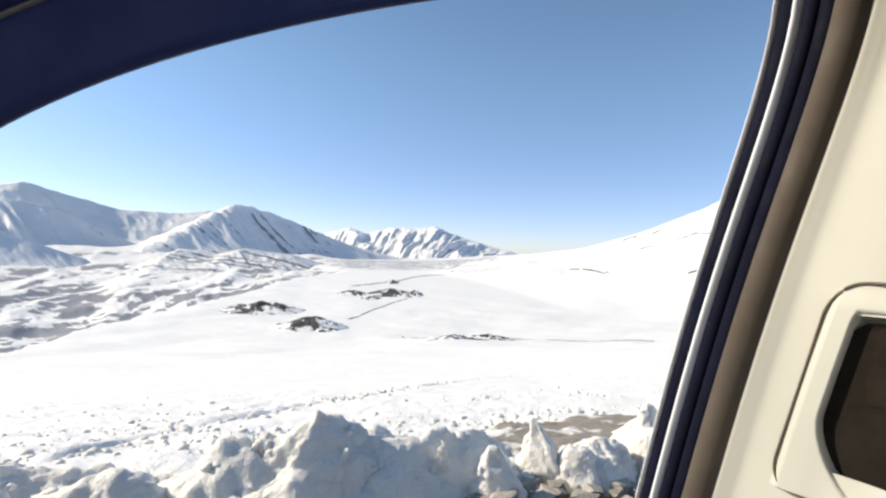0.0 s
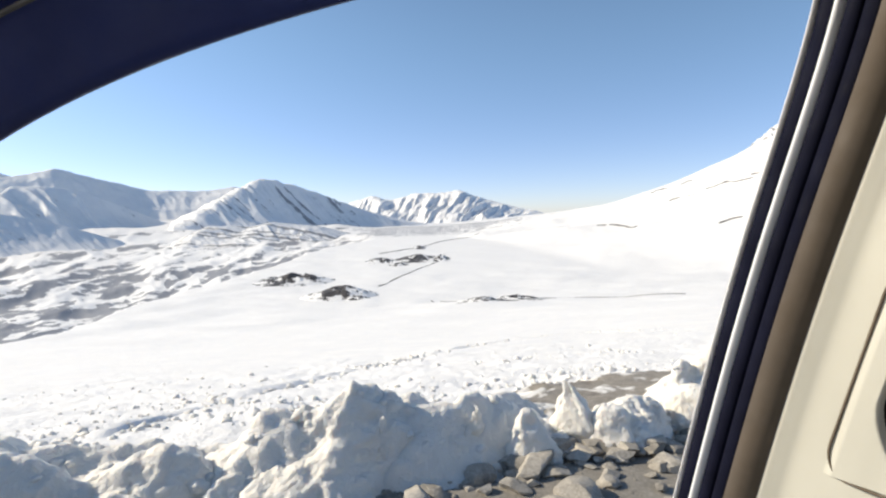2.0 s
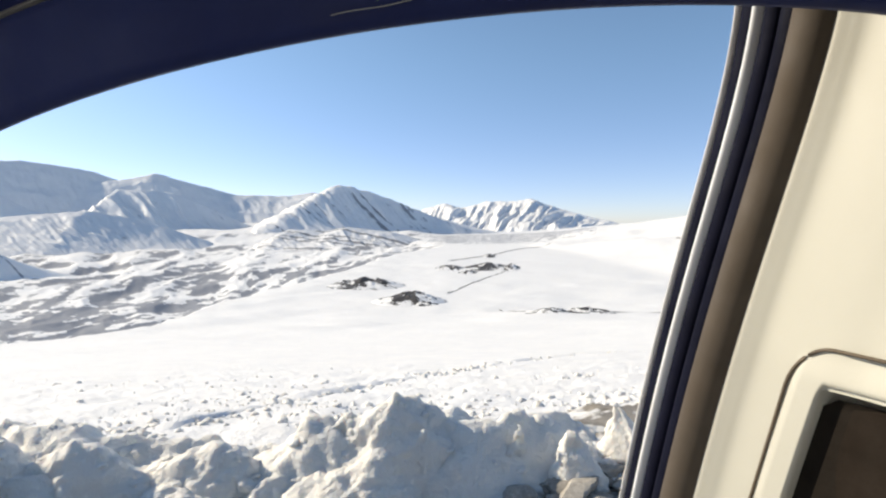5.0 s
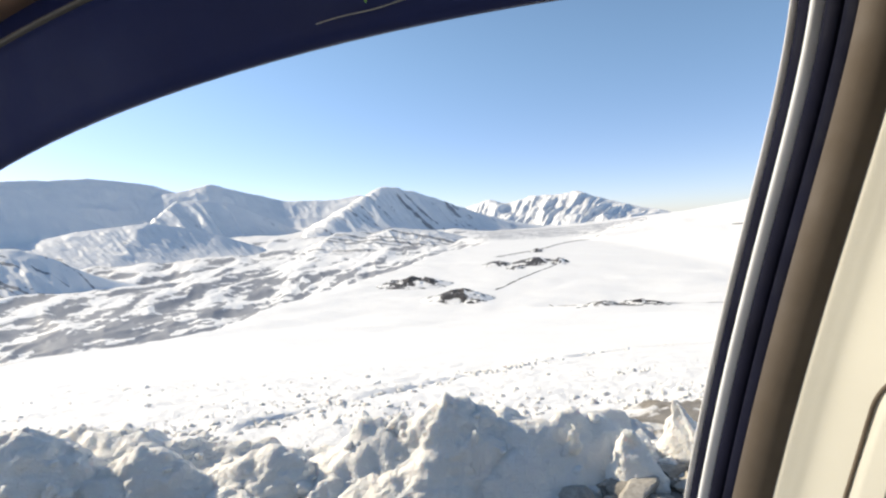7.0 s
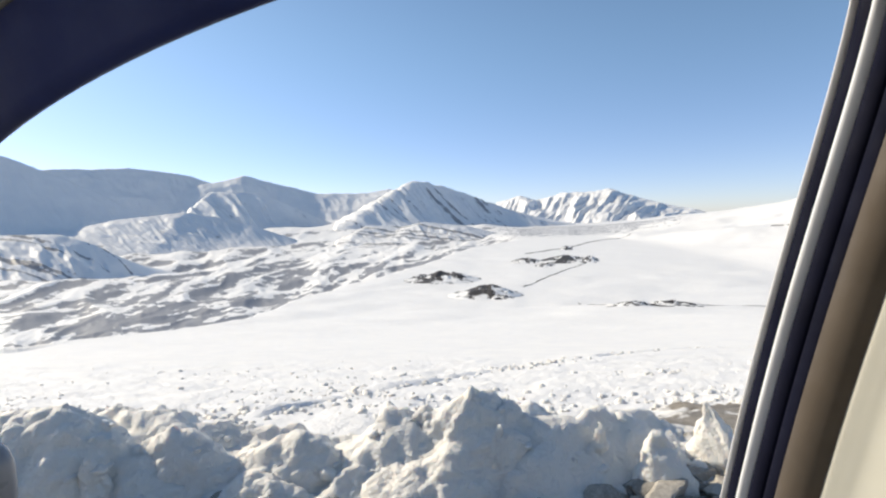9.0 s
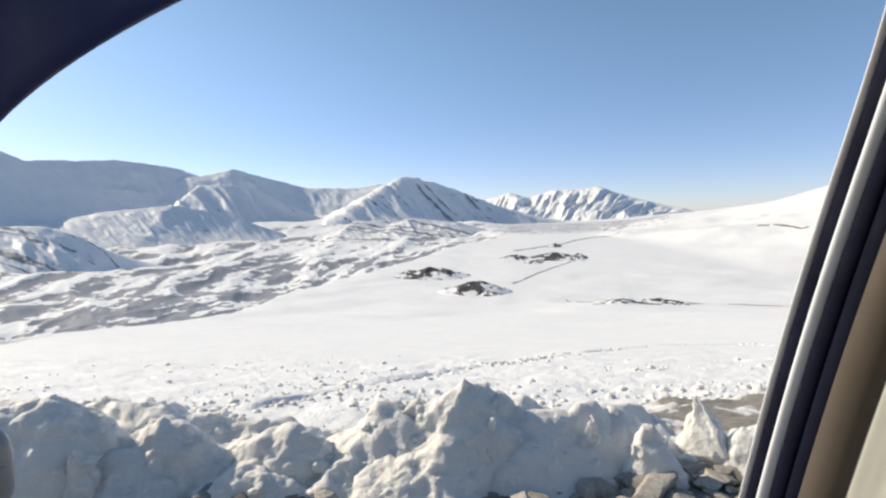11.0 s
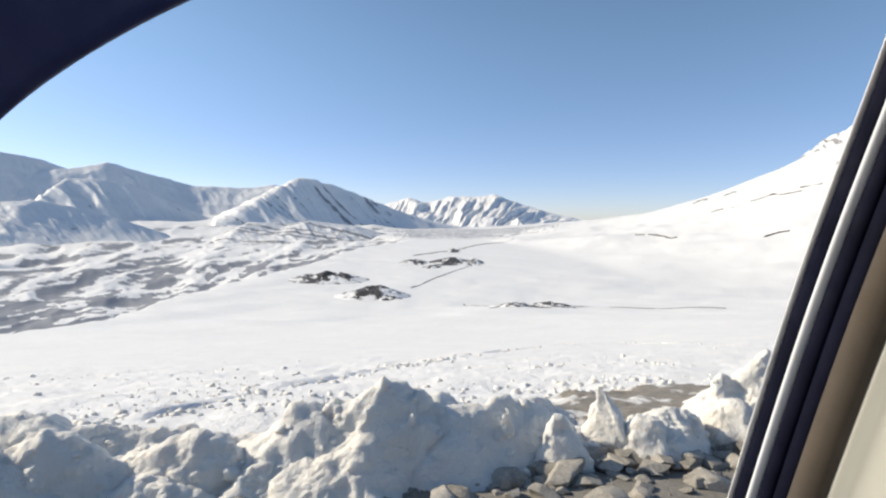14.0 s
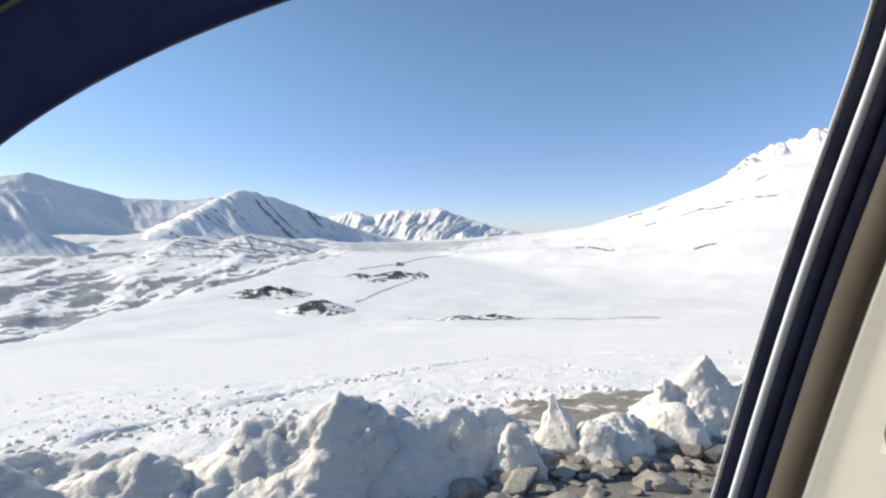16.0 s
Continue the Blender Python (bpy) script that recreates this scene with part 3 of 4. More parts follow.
snow_mound("tall pale heap of ploughed snow with a knobbed top", -0.85, 0.35, 2.3, 1.5, 0.50, [(0.10, 0, 0.84, 0.6, 1.3), (0.02, 0.02, 0.98, 0.26, 1.1), (0.28, -0.05, 0.86, 0.26, 1.5), (-0.22, 0.1, 0.74, 0.3, 1.6), (-0.5, 0.1, 0.55, 0.6, 1.6), (0.6, 0.0, 0.42, 0.5, 1.6), (-0.05, -0.3, 0.6, 0.6, 1.4)], 101, M_HEAP)
snow_mound("rounded heap of ploughed snow", -3.35, 0.20, 2.5, 1.5, 0.60, [(0, 0, 1.0, 0.75, 1.6), (0.5, -0.1, 0.5, 0.5, 1.4), (-0.55, 0.0, 0.7, 0.5, 1.5)], 112, M_HEAP)
snow_mound("low crumbled heap of ploughed snow", -2.35, 0.25, 2.3, 1.3, 0.44, [(-0.2, 0, 1.0, 0.6, 1.5), (0.45, 0.1, 0.8, 0.5, 1.5)], 123, M_HEAP)
snow_mound("low crumbled heap of ploughed snow", -1.70, 0.08, 1.9, 1.0, 0.26, [(-0.3, 0, 0.9, 0.5, 1.5), (0.4, 0.1, 1.0, 0.5, 1.5)], 134, M_HEAP)
snow_mound("broken snow block with a dirt-stained face", 0.42, 0.1, 0.8, 0.6, 0.30, [(-0.2, 0, 1.0, 0.6, 3.2), (0.45, 0, 0.7, 0.4, 2.4)], 145, M_HEAP_DIRTY)
snow_mound("dirt-stained rounded snow block on the verge", 1.10, 0.15, 0.95, 0.8, 0.34, [(0.0, 0, 1.0, 0.8, 2.6), (-0.5, -0.2, 0.6, 0.4, 2.0)], 156, M_HEAP_DIRTY)
snow_mound("heap of ploughed snow with a pointed top", 1.95, 0.35, 1.5, 1.2, 0.60, [(0.1, 0, 1.0, 0.65, 1.3), (-0.4, 0.1, 0.7, 0.5, 1.4), (0.6, 0, 0.8, 0.5, 1.4)], 167, M_HEAP)
snow_mound("narrow pointed spike of frozen snow", -0.05, 0.02, 0.5, 0.42, 0.40, [(0, 0, 1.1, 0.5, 0.9), (0.35, 0.1, 0.4, 0.5, 1.4)], 178, M_HEAP)
snow_mound("narrow pointed spike of frozen snow", -2.75, -0.1, 0.42, 0.4, 0.36, [(0, 0, 1.1, 0.6, 1.1)], 189, M_HEAP)
snow_mound("large heap of ploughed snow beside the road", 3.4, 0.5, 2.2, 1.6, 0.9, [(0.0, 0, 1.0, 0.7, 1.3), (-0.5, 0.1, 0.7, 0.5, 1.4), (0.6, 0, 0.8, 0.5, 1.4)], 190, M_HEAP)
snow_mound("large heap of ploughed snow beside the road", -5.2, 0.4, 2.2, 1.5, 0.7, [(0.0, 0, 1.0, 0.7, 1.3), (-0.5, 0.1, 0.7, 0.5, 1.4), (0.6, 0, 0.8, 0.5, 1.4)], 201, M_HEAP)


def snow_block(label, x, o, wide, deep, high, point, lean, seed, material):
    """A standing block of frozen snow. point: 0 for a blunt top, 1 for a sharp one; lean: sideways shift of its top."""
    bm = bmesh.new()
    bmesh.ops.create_icosphere(bm, subdivisions=5, radius=1)
    off = Vector((seed * 3.1, seed * 1.7, seed * 0.9))
    for v in bm.verts:
        c = v.co.copy()
        q = Vector([math.copysign(abs(c[k]) ** 0.62, c[k]) for k in range(3)])
        h = 0.5 + 0.5 * q.z
        t = (1 - 0.30 * h) * (1 - point * 0.88 * h ** 1.15)
        p = Vector((q.x * t * wide / 2 + lean * h * h, q.y * t * deep / 2, h * high))
        n = Vector((c.x, c.y, c.z * 0.6))
        p += n * (0.055 * noise.fractal(p * 4.0 + off, 1.0, 2.0, 3) + 0.018 * noise.fractal(p * 15 + off, 0.9, 2.0, 3)) * (0.45 + 0.55 * (1 - 0.6 * point * h))
        v.co = p
    y = ROAD_Y + ROAD_S * x + o
    me = bpy.data.meshes.new("snow_block")
    bm.to_mesh(me)
    bm.free()
    me.materials.append(material)
    me.polygons.foreach_set("use_smooth", [True] * len(me.polygons))
    ob = tagged(new("snow_block", me), label, "snow block", group="ploughed snow along the road")
    ob.matrix_basis = pose(x, y, -0.06, 0, 0, seed * 37 % 50 - 25)
    return ob


snow_block("thin pointed fin of frozen snow beside the road", -0.62, 0.18, 0.34, 0.30, 0.46, 0.92, 0.04, 3, M_HEAP)
snow_block("sharp leaning fin of pale frozen snow", 0.36, 0.14, 0.52, 0.30, 0.42, 0.84, -0.05, 5, M_HEAP)
snow_block("tall leaning fin of frozen snow with a sharp tip", 0.70, 0.34, 0.46, 0.32, 0.52, 0.86, -0.07, 23, M_HEAP)
snow_block("blunt standing block of frozen snow", 0.92, 0.22, 0.46, 0.36, 0.34, 0.30, 0.02, 7, M_HEAP)
snow_block("dirt-stained blunt block of frozen snow", 1.62, 0.30, 0.52, 0.42, 0.38, 0.35, -0.04, 11, M_HEAP_DIRTY)
snow_block("small pointed fin of frozen snow", -3.0, 0.05, 0.30, 0.26, 0.36, 0.85, -0.05, 17, M_HEAP)

# a broken berm joins the heaps
X, Y, O = strip_sheet(-12, 9, 900, -0.25, 2.1, 100)
w = np.clip(1 - np.abs((O - 0.80 + 0.25 * step(0.6, -0.6, X) - 0.4 * (fbm(X / 1.1, X * 0, 71, 2) - 0.5)) / 0.8), 0, 1)
gap = 1 - 0.85 * np.exp(-((X - 1.1) / 0.75) ** 2)
hb = step(0, 0.75, w) * (0.10 + 0.31 * step(0.3, 0.7, fbm(X / 0.9, O / 0.9, 72, 3, 0.5))) * gap
hb = hb * (0.75 + 0.35 * fbm(X / 0.5, O / 0.5, 74, 3) + 0.35 * fbm(X / 0.22, O / 0.22, 76, 3, 0.5))
X, Y, hb = crumble(X, Y, np.maximum(ground(X, Y)[0], -0.6) - 0.03 + hb, step(0.02, 0.3, w), 77)
bank = tagged(new("snow_bank", grid_mesh("snow_bank", X, Y, hb, M_HEAP, flip=True)), "broken low bank of lumpy ploughed snow along the verge", "snow bank")


def blob_mesh(name, seed, material, flat=0.6, rough=0.35, sub=2, angular=False):
    bm = bmesh.new()
    bmesh.ops.create_icosphere(bm, subdivisions=sub, radius=0.5)
    rng = random.Random(seed)
    off = Vector((rng.uniform(0, 50), rng.uniform(0, 50), rng.uniform(0, 50)))
    if angular:
        for _ in range(11):
            n = Vector((rng.uniform(-1, 1), rng.uniform(-1, 1), rng.uniform(-0.4, 1))).normalized()
            d = rng.uniform(0.20, 0.36)
            for v in bm.verts:
                over = v.co.dot(n) - d
                if over > 0:
                    v.co -= n * over
    for v in bm.verts:
        v.co *= 1 + rough * (noise.fractal(v.co * 2.2 + off, 1.0, 2.0, 3))
        v.co.z *= flat
    me = bpy.data.meshes.new(name)
    bm.to_mesh(me)
    bm.free()
    me.materials.append(material)
    me.polygons.foreach_set("use_smooth", [not angular] * len(me.polygons))
    return me


stone_meshes = [blob_mesh("stone", 300 + i, M_STONE, random.Random(i).uniform(0.4, 0.75), 0.05, 3, True) for i in range(10)]
rng = random.Random(5)
for i in range(290):
    x = rng.uniform(-5.5, 3.6) if i % 3 else rng.uniform(-0.5, 2.8)
    o = -abs(rng.gauss(0.0, 0.45)) + 0.30
    size = min(0.34, 0.07 + rng.expovariate(13)) * (1.15 if x > 0 else 0.85)
    y = ROAD_Y + ROAD_S * x + o
    ob = new("stone", stone_meshes[i % 10])
    ob.matrix_basis = pose(x, y, 0.02 + size * 0.12, rng.uniform(-14, 14), rng.uniform(-14, 14), rng.uniform(0, 360)) @ Matrix.Diagonal((size * rng.uniform(0.8, 1.5), size, size * rng.uniform(0.7, 1.0), 1))
    tagged(ob, "angular grey stone lying on the gravel verge", "stone", group="stones along the verge")


def scatter(name, label, category, shapes, places, material):
    """Many small lumps joined into one mesh. places: (x, y, z, size, turn)."""
    vs, fs, base = [], [], 0
    for k, (x, y, z, size, turn) in enumerate(places):
        me = shapes[k % len(shapes)]
        n = len(me.vertices)
        co = np.empty(n * 3)
        me.vertices.foreach_get("co", co)
        co = co.reshape(-1, 3) * size
        c, s_ = math.cos(turn), math.sin(turn)
        vs.append(np.stack([x + co[:, 0] * c - co[:, 1] * s_, y + co[:, 0] * s_ + co[:, 1] * c, z + co[:, 2]], 1))
        f = np.empty(len(me.loops), dtype=np.int32)
        me.loops.foreach_get("vertex_index", f)
        fs.append(f.reshape(-1, 3) + base)
        base += n
    me = bpy.data.meshes.new(name)
    me.from_pydata(np.concatenate(vs), [], np.concatenate(fs).tolist())
    me.materials.append(material)
    me.polygons.foreach_set("use_smooth", np.ones(len(me.polygons), dtype=bool))
    return tagged(new(name, me), label, category, kind="stuff")


clod_shapes = [blob_mesh("clod", 400 + i, M_HEAP, 0.8, 0.5, 1) for i in range(8)]
cx = np.array([rng.uniform(-13, 9) for _ in range(14000)])
co = np.array([0.9 + rng.expovariate(0.50) for _ in range(14000)])
cy = ROAD_Y + ROAD_S * cx + co
keep = np.array([rng.random() for _ in range(14000)]) < np.clip((fbm(cx / 1.9, cy / 1.3, 91, 3) - 0.42) * 3, 0.02, 1)
keep &= co < 12
cx, cy = cx[keep][:2600], cy[keep][:2600]
cz = ground(cx, cy)[0]
places = [(float(x), float(y), float(z), min(0.016 + rng.expovariate(38), 0.13), rng.uniform(0, 6.3)) for x, y, z in zip(cx, cy, cz)]
scatter("snow_clods", "small clods of thrown snow strewn over the snow field", "snow clods", clod_shapes, places, M_HEAP)
chunk_shapes = [blob_mesh("chunk", 600 + i, M_HEAP, 0.62, 0.30, 3) for i in range(8)]
for me in chunk_shapes:
    me.polygons.foreach_set("use_smooth", [True] * len(me.polygons))
for i in range(240):
    if i % 3 == 0:
        ob, hx, hy, hw, hd = SNOW_TOPS[rng.randrange(len(SNOW_TOPS))]
        x, y = hx + rng.gauss(0, hw * 0.27), hy + rng.gauss(0, hd * 0.25)
    else:
        x = rng.uniform(-8, 5)
        y = ROAD_Y + ROAD_S * x + rng.uniform(0.1, 1.5)
    size = min(0.03 + rng.expovariate(32), 0.16)
    tops = []
    for ob in [bank] + [o[0] for o in SNOW_TOPS]:
        ok, p, _, _ = ob.ray_cast((x, y, 5), (0, 0, -1))
        if ok:
            tops.append((p.z, ob.name, ob))
    if tops:
        z, _, owner = max(tops)
        lump = new("snow_chunk", chunk_shapes[i % 8])
        lump.parent = owner
        lump.matrix_basis = pose(x, y, z - size * 0.12, rng.uniform(-20, 20), rng.uniform(-20, 20), rng.uniform(0, 360)) @ Matrix.Scale(size, 4)
pebble_shapes = [blob_mesh("pebble", 500 + i, M_STONE, 0.6, 0.15, 1, True) for i in range(6)]
places = []
for i in range(4200):
    x, o = rng.uniform(-6, 4.5), 0.45 - abs(rng.gauss(0, 0.65))
    places.append((x, ROAD_Y + ROAD_S * x + o, 0.015, 0.015 + rng.expovariate(40), rng.uniform(0, 6.3)))
scatter("pebbles", "loose broken pebbles on the gravel verge", "pebbles", pebble_shapes, places, M_STONE)
TRAIL = [(-52, -18.6), (-40, -17.6), (-26, -16.6), (-16, -15.6), (-6, -14.4), (4, -13.0), (12, -12.2), (20, -11.6)]
ribbon("ski_track", "trodden furrow running across the smooth snow field", "snow track", TRAIL, 0.46, 0.075, M_GROUND, 6, 160, kind="structure", broken=1.0)
tp = np.array([hit(a, e) for a, e in TRAIL])
places = []
for k in range(1100):
    f = rng.uniform(0, len(TRAIL) - 1.001)
    i = int(f)
    x, y = (tp[i] + (tp[i + 1] - tp[i]) * (f - i))[:2]
    loose = k % 5 == 0
    x, y = x + rng.gauss(0, 0.2), y + (rng.gauss(0.1, 0.22) if loose else rng.gauss(0, 0.05) + (0.16 if k % 2 else -0.12))
    places.append((x, y, float(ground(np.array([x]), np.array([y]))[0][0]) - 0.005, min(0.025 + rng.expovariate(40 if loose else 24), 0.13), rng.uniform(0, 6.3)))
scatter("kicked_snow", "crumbs of kicked-up snow beside a trodden furrow", "snow clods", clod_shapes, places, M_HEAP)


# ---------------------------------------------------------------- the car, seen from inside
CAR_Z, WIN_Y = 1.52, 0.60
car = new("car")
tagged(car, "parked car with beige trim and an open front window", "car")
PILLAR = (0.18623, 0.05746, 0.00483, 0.02312, 0.01674, -0.00551, -0.02636)
ARCH = (0.17393, 0.16398, -0.14155, 0.04019, 0.01076, -0.0354)


def curve(terms, s):
    return sum(c * s ** i for i, c in enumerate(terms))


def pillar_x(z):
    """The rear edge of the window, bending forward at its top."""
    zc = min(max(z, -0.48), 0.30)
    return curve(PILLAR, (zc + 0.15) / 0.45) + 0.25 * (z - zc) * (z < zc)


def pillar_y(z):
    return WIN_Y - 0.2235 * z


def arc_z(x):
    """The upper edge of the window."""
    xc = min(max(x, -0.80), 0.34)
    return curve(ARCH, (xc + 0.3) / 0.6) + 0.62 * (x - xc) * (x < xc) - 0.32 * (x - xc) * (x > xc)


def arc_y(x):
    return WIN_Y - 1.2425 * arc_z(max(x, -0.53))


def slope_arc(x):
    return (arc_z(x + 0.01) - arc_z(x - 0.01)) / 0.02


def loft(rows, close_section=False):
    """A bmesh skin through rows of points."""
    bm = bmesh.new()
    vs = [[bm.verts.new(p) for p in row] for row in rows]
    n = len(rows[0])
    for a, b in zip(vs, vs[1:]):
        for j in range(n if close_section else n - 1):
            k = (j + 1) % n
            bm.faces.new((a[j], a[k], b[k], b[j]))
    if close_section:
        bm.faces.new(vs[0])
        bm.faces.new(vs[-1])
    return bm


def smooth_section(pts, per=5):
    """Round a section's corners with a Catmull-Rom curve."""
    out = []
    for i in range(len(pts) - 1):
        p0, p1, p2, p3 = pts[max(i - 1, 0)], pts[i], pts[i + 1], pts[min(i + 2, len(pts) - 1)]
        for k in range(per):
            t = k / per
            out.append(tuple(0.5 * (2 * p1[c] + (p2[c] - p0[c]) * t + (2 * p0[c] - 5 * p1[c] + 4 * p2[c] - p3[c]) * t * t + (3 * p1[c] - p0[c] - 3 * p2[c] + p3[c]) * t ** 3) for c in (0, 1)))
    out.append(pts[-1])
    return out


PZ = np.linspace(-0.95, 0.42, 138)


def pillar_strip(name, section, material, label="", zs=PZ, closed=True):
    """A strip along the pillar. section: (u, w) across it, w towards the cabin."""
    rows = [[(pillar_x(z) + u, pillar_y(z) - w, CAR_Z + z) for u, w in section] for z in zs]
    return part(name, loft(rows, closed), material, car, label)


def reveal(a, h):
    """A point on the inner side of the door frame: a metres from its outer edge, h above it."""
    return (0.299 * a - 0.954 * h, 0.954 * a + 0.299 * h)


def roll(u0, u1, w0, w1, n=14):
    """A rounded bead between u0 and u1 that stands from w0 up to w1."""
    pts = [(u0, w0)]
    for k in range(n + 1):
        a = math.pi * (1 - k / n)
        pts.append(((u0 + u1) / 2 + (u1 - u0) / 2 * math.cos(a), w0 + 0.35 * (w1 - w0) + 0.65 * (w1 - w0) * math.sin(a)))
    pts.append((u1, w0))
    return pts


def bead(a0, a1, h0, h1):
    return [reveal(a, h) for a, h in roll(a0, a1, h0, h1)]


pillar_strip("pillar_core", [reveal(0.002, -0.006), reveal(0.062, -0.006), (0.06, 0.07), (0.30, 0.07), (0.30, -0.06), (0.05, -0.06)], M_DARK)
pillar_strip("seal_lip", bead(-0.0008, 0.0026, -0.006, 0.0020), M_LIP_GLINT, "edge of the window seal, its glint painted pale")
pillar_strip("window_seal", bead(0.0024, 0.0205, -0.008, 0.0010), M_RUBBER, "black rubber window seal")
pillar_strip("glass_channel", bead(0.0207, 0.0286, -0.008, 0.0042), M_CHANNEL_SHEEN, "grey rubber glass channel lip, its sheen painted pale")
pillar_strip("inner_seal", bead(0.0286, 0.0440, -0.008, 0.0012), M_RUBBER, "black rubber inner seal")
pillar_strip("inner_flange", bead(0.0442, 0.0606, -0.008, 0.0004), M_RUBBER, "black rubber flange")
pillar_strip("door_seal", smooth_section([(0.0182, 0.0575), (0.0160, 0.0620), (0.0168, 0.0680), (0.0205, 0.0735), (0.0270, 0.0775), (0.0352, 0.0790)], 5) + [(0.06, 0.075), (0.06, 0.05), (0.03, 0.05)], M_TAN, "tan cloth-covered door seal")

PANEL = smooth_section([(0.0375, 0.0745), (0.0352, 0.0795), (0.0420, 0.0858), (0.0496, 0.0929), (0.0613, 0.1109), (0.0724, 0.1281), (0.0881, 0.1521), (0.105, 0.190), (0.125, 0.270), (0.140, 0.50)], 6)
bm = loft([[(pillar_x(z) + u, pillar_y(z) - w, CAR_Z + z) for u, w in PANEL] for z in PZ])
opening = [f for f in bm.faces if -0.095 < f.calc_center_median().z - CAR_Z < 0.045 and pillar_y(f.calc_center_median().z - CAR_Z) - f.calc_center_median().y > 0.120]
bmesh.ops.delete(bm, geom=opening, context="FACES")
part("pillar_trim", bm, M_BEIGE, car, "cream plastic pillar trim")


def on_panel(s, z, off):
    """A point on the trim: s along its section (0..1), off metres above it."""
    t = s * (len(PANEL) - 1)
    i = min(int(t), len(PANEL) - 2)
    f = t - i
    u = PANEL[i][0] + (PANEL[i + 1][0] - PANEL[i][0]) * f
    w = PANEL[i][1] + (PANEL[i + 1][1] - PANEL[i][1]) * f
    du, dw = PANEL[i + 1][0] - PANEL[i][0], PANEL[i + 1][1] - PANEL[i][1]
    d = math.hypot(du, dw)
    return Vector((pillar_x(z) + u - dw / d * off, pillar_y(z) - w - du / d * off, CAR_Z + z))


def rounded_outline(s0, s1, z0, z1, rs, rz, n=10):
    pts = []
    for cs, cz, a0 in ((s0 + rs, z1 - rz, 90), (s0 + rs, z0 + rz, 180)):
        for k in range(n + 1):
            a = radians(a0 + 90 * k / n)
            pts.append((cs + rs * math.cos(a), cz + rz * math.sin(a)))
    return [(s1, z1)] + pts + [(s1, z0)]


def tube(pts, radius, n=8):
    rows = []
    for i, p in enumerate(pts):
        t = (pts[min(i + 1, len(pts) - 1)] - pts[max(i - 1, 0)]).normalized()
        a = t.orthogonal().normalized()
        b = t.cross(a)
        rows.append([p + radius * (math.cos(2 * math.pi * k / n) * a + math.sin(2 * math.pi * k / n) * b) for k in range(n)])
    return loft(rows, True)


S_GROOVE, S_SLOT, S_END = 0.444, 0.556, 0.80
GROOVE = [on_panel(s, z, 0.0016) for s, z in rounded_outline(S_GROOVE, S_END, -0.118, 0.066, 0.12, 0.028)]
rows = []
for z in np.linspace(-0.1165, 0.0645, 70):
    row = []
    for s in np.linspace(S_GROOVE + 0.004, S_END, 80):
        a = step(0.0, 0.014, s - S_SLOT - 30 * max(0.0, z - 0.030) ** 2 - 9 * max(0.0, -0.045 - z) ** 1.5) * step(0.0, 0.012, 0.044 - z) * step(0.0, 0.030, z + 0.114)
        swell = step(0.0, 0.05, s - S_GROOVE) * step(0.0, 0.02, 0.0645 - z)
        row.append(on_panel(float(s), float(z), 0.0006 + 0.0022 * float(swell) - 0.040 * float(a)))
    rows.append(row)
belt_cover = part("belt_cover", loft(rows), M_BEIGE, car, "cream plastic belt cover with a deep slot")
part("groove", tube(GROOVE, 0.0012), M_GAP, car, "dark panel gap")


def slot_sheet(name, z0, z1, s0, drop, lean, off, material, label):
    """A sheet that paints the slot's shade in dark colour; its near edge leans back towards the bottom."""
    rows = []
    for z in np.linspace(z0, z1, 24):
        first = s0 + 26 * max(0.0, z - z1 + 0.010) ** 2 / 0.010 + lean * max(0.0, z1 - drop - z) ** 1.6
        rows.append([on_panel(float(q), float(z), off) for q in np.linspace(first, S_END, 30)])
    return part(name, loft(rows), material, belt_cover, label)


slot_sheet("belt_slot", -0.110, 0.0405, S_SLOT + 0.006, 0.085, 3.0, -0.0075, M_SLOT_SHADE, "belt slot with its shade painted dark brown")
slot_sheet("slot_opening", -0.030, 0.0395, S_SLOT + 0.075, 0.03, 5.0, -0.0060, M_SLOT_DEEP_SHADE, "deepest shade of the slot, painted near black")

# upper frame of the window: runs over the top and down the front pillar
ax_list = np.concatenate([np.linspace(0.42, 0.0, 26), np.linspace(0.0, -1.30, 66)[1:]])


def frame_strip(name, section, material, label="", closed=True):
    rows = []
    for x in ax_list:
        m = slope_arc(x)
        nx, nz = -m / math.hypot(1, m), 1 / math.hypot(1, m)
        k = (arc_y(x) - 0.07) / 0.53
        rows.append([(x + k * u * nx, arc_y(x) - k * w, CAR_Z + arc_z(x) + k * u * nz) for u, w in section])
    return part(name, loft(rows, closed), material, car, label)


frame_strip("window_frame", [(0.09, -0.06), (0.0, -0.002), (0.0, 0.004), (0.006, 0.014)] + smooth_section([(0.012, 0.016), (0.045, 0.026), (0.085, 0.030)], 4) + [(0.10, 0.02), (0.16, 0.01), (0.16, -0.06)], M_DARK, "dark window frame")
frame_strip("roof_seal", [(0.0855 + u, w) for u, w in roll(0, 0.008, 0.018, 0.033)], M_ROOFSEAL, "grey roof seal")
frame_strip("headliner_edge", [(0.118, 0.0)] + smooth_section([(0.120, 0.045), (0.128, 0.060), (0.150, 0.085), (0.185, 0.16), (0.20, 0.30)], 4) + [(0.215, 0.30), (0.20, 0.0)], M_HEADLINER, "brown cloth headliner edge")


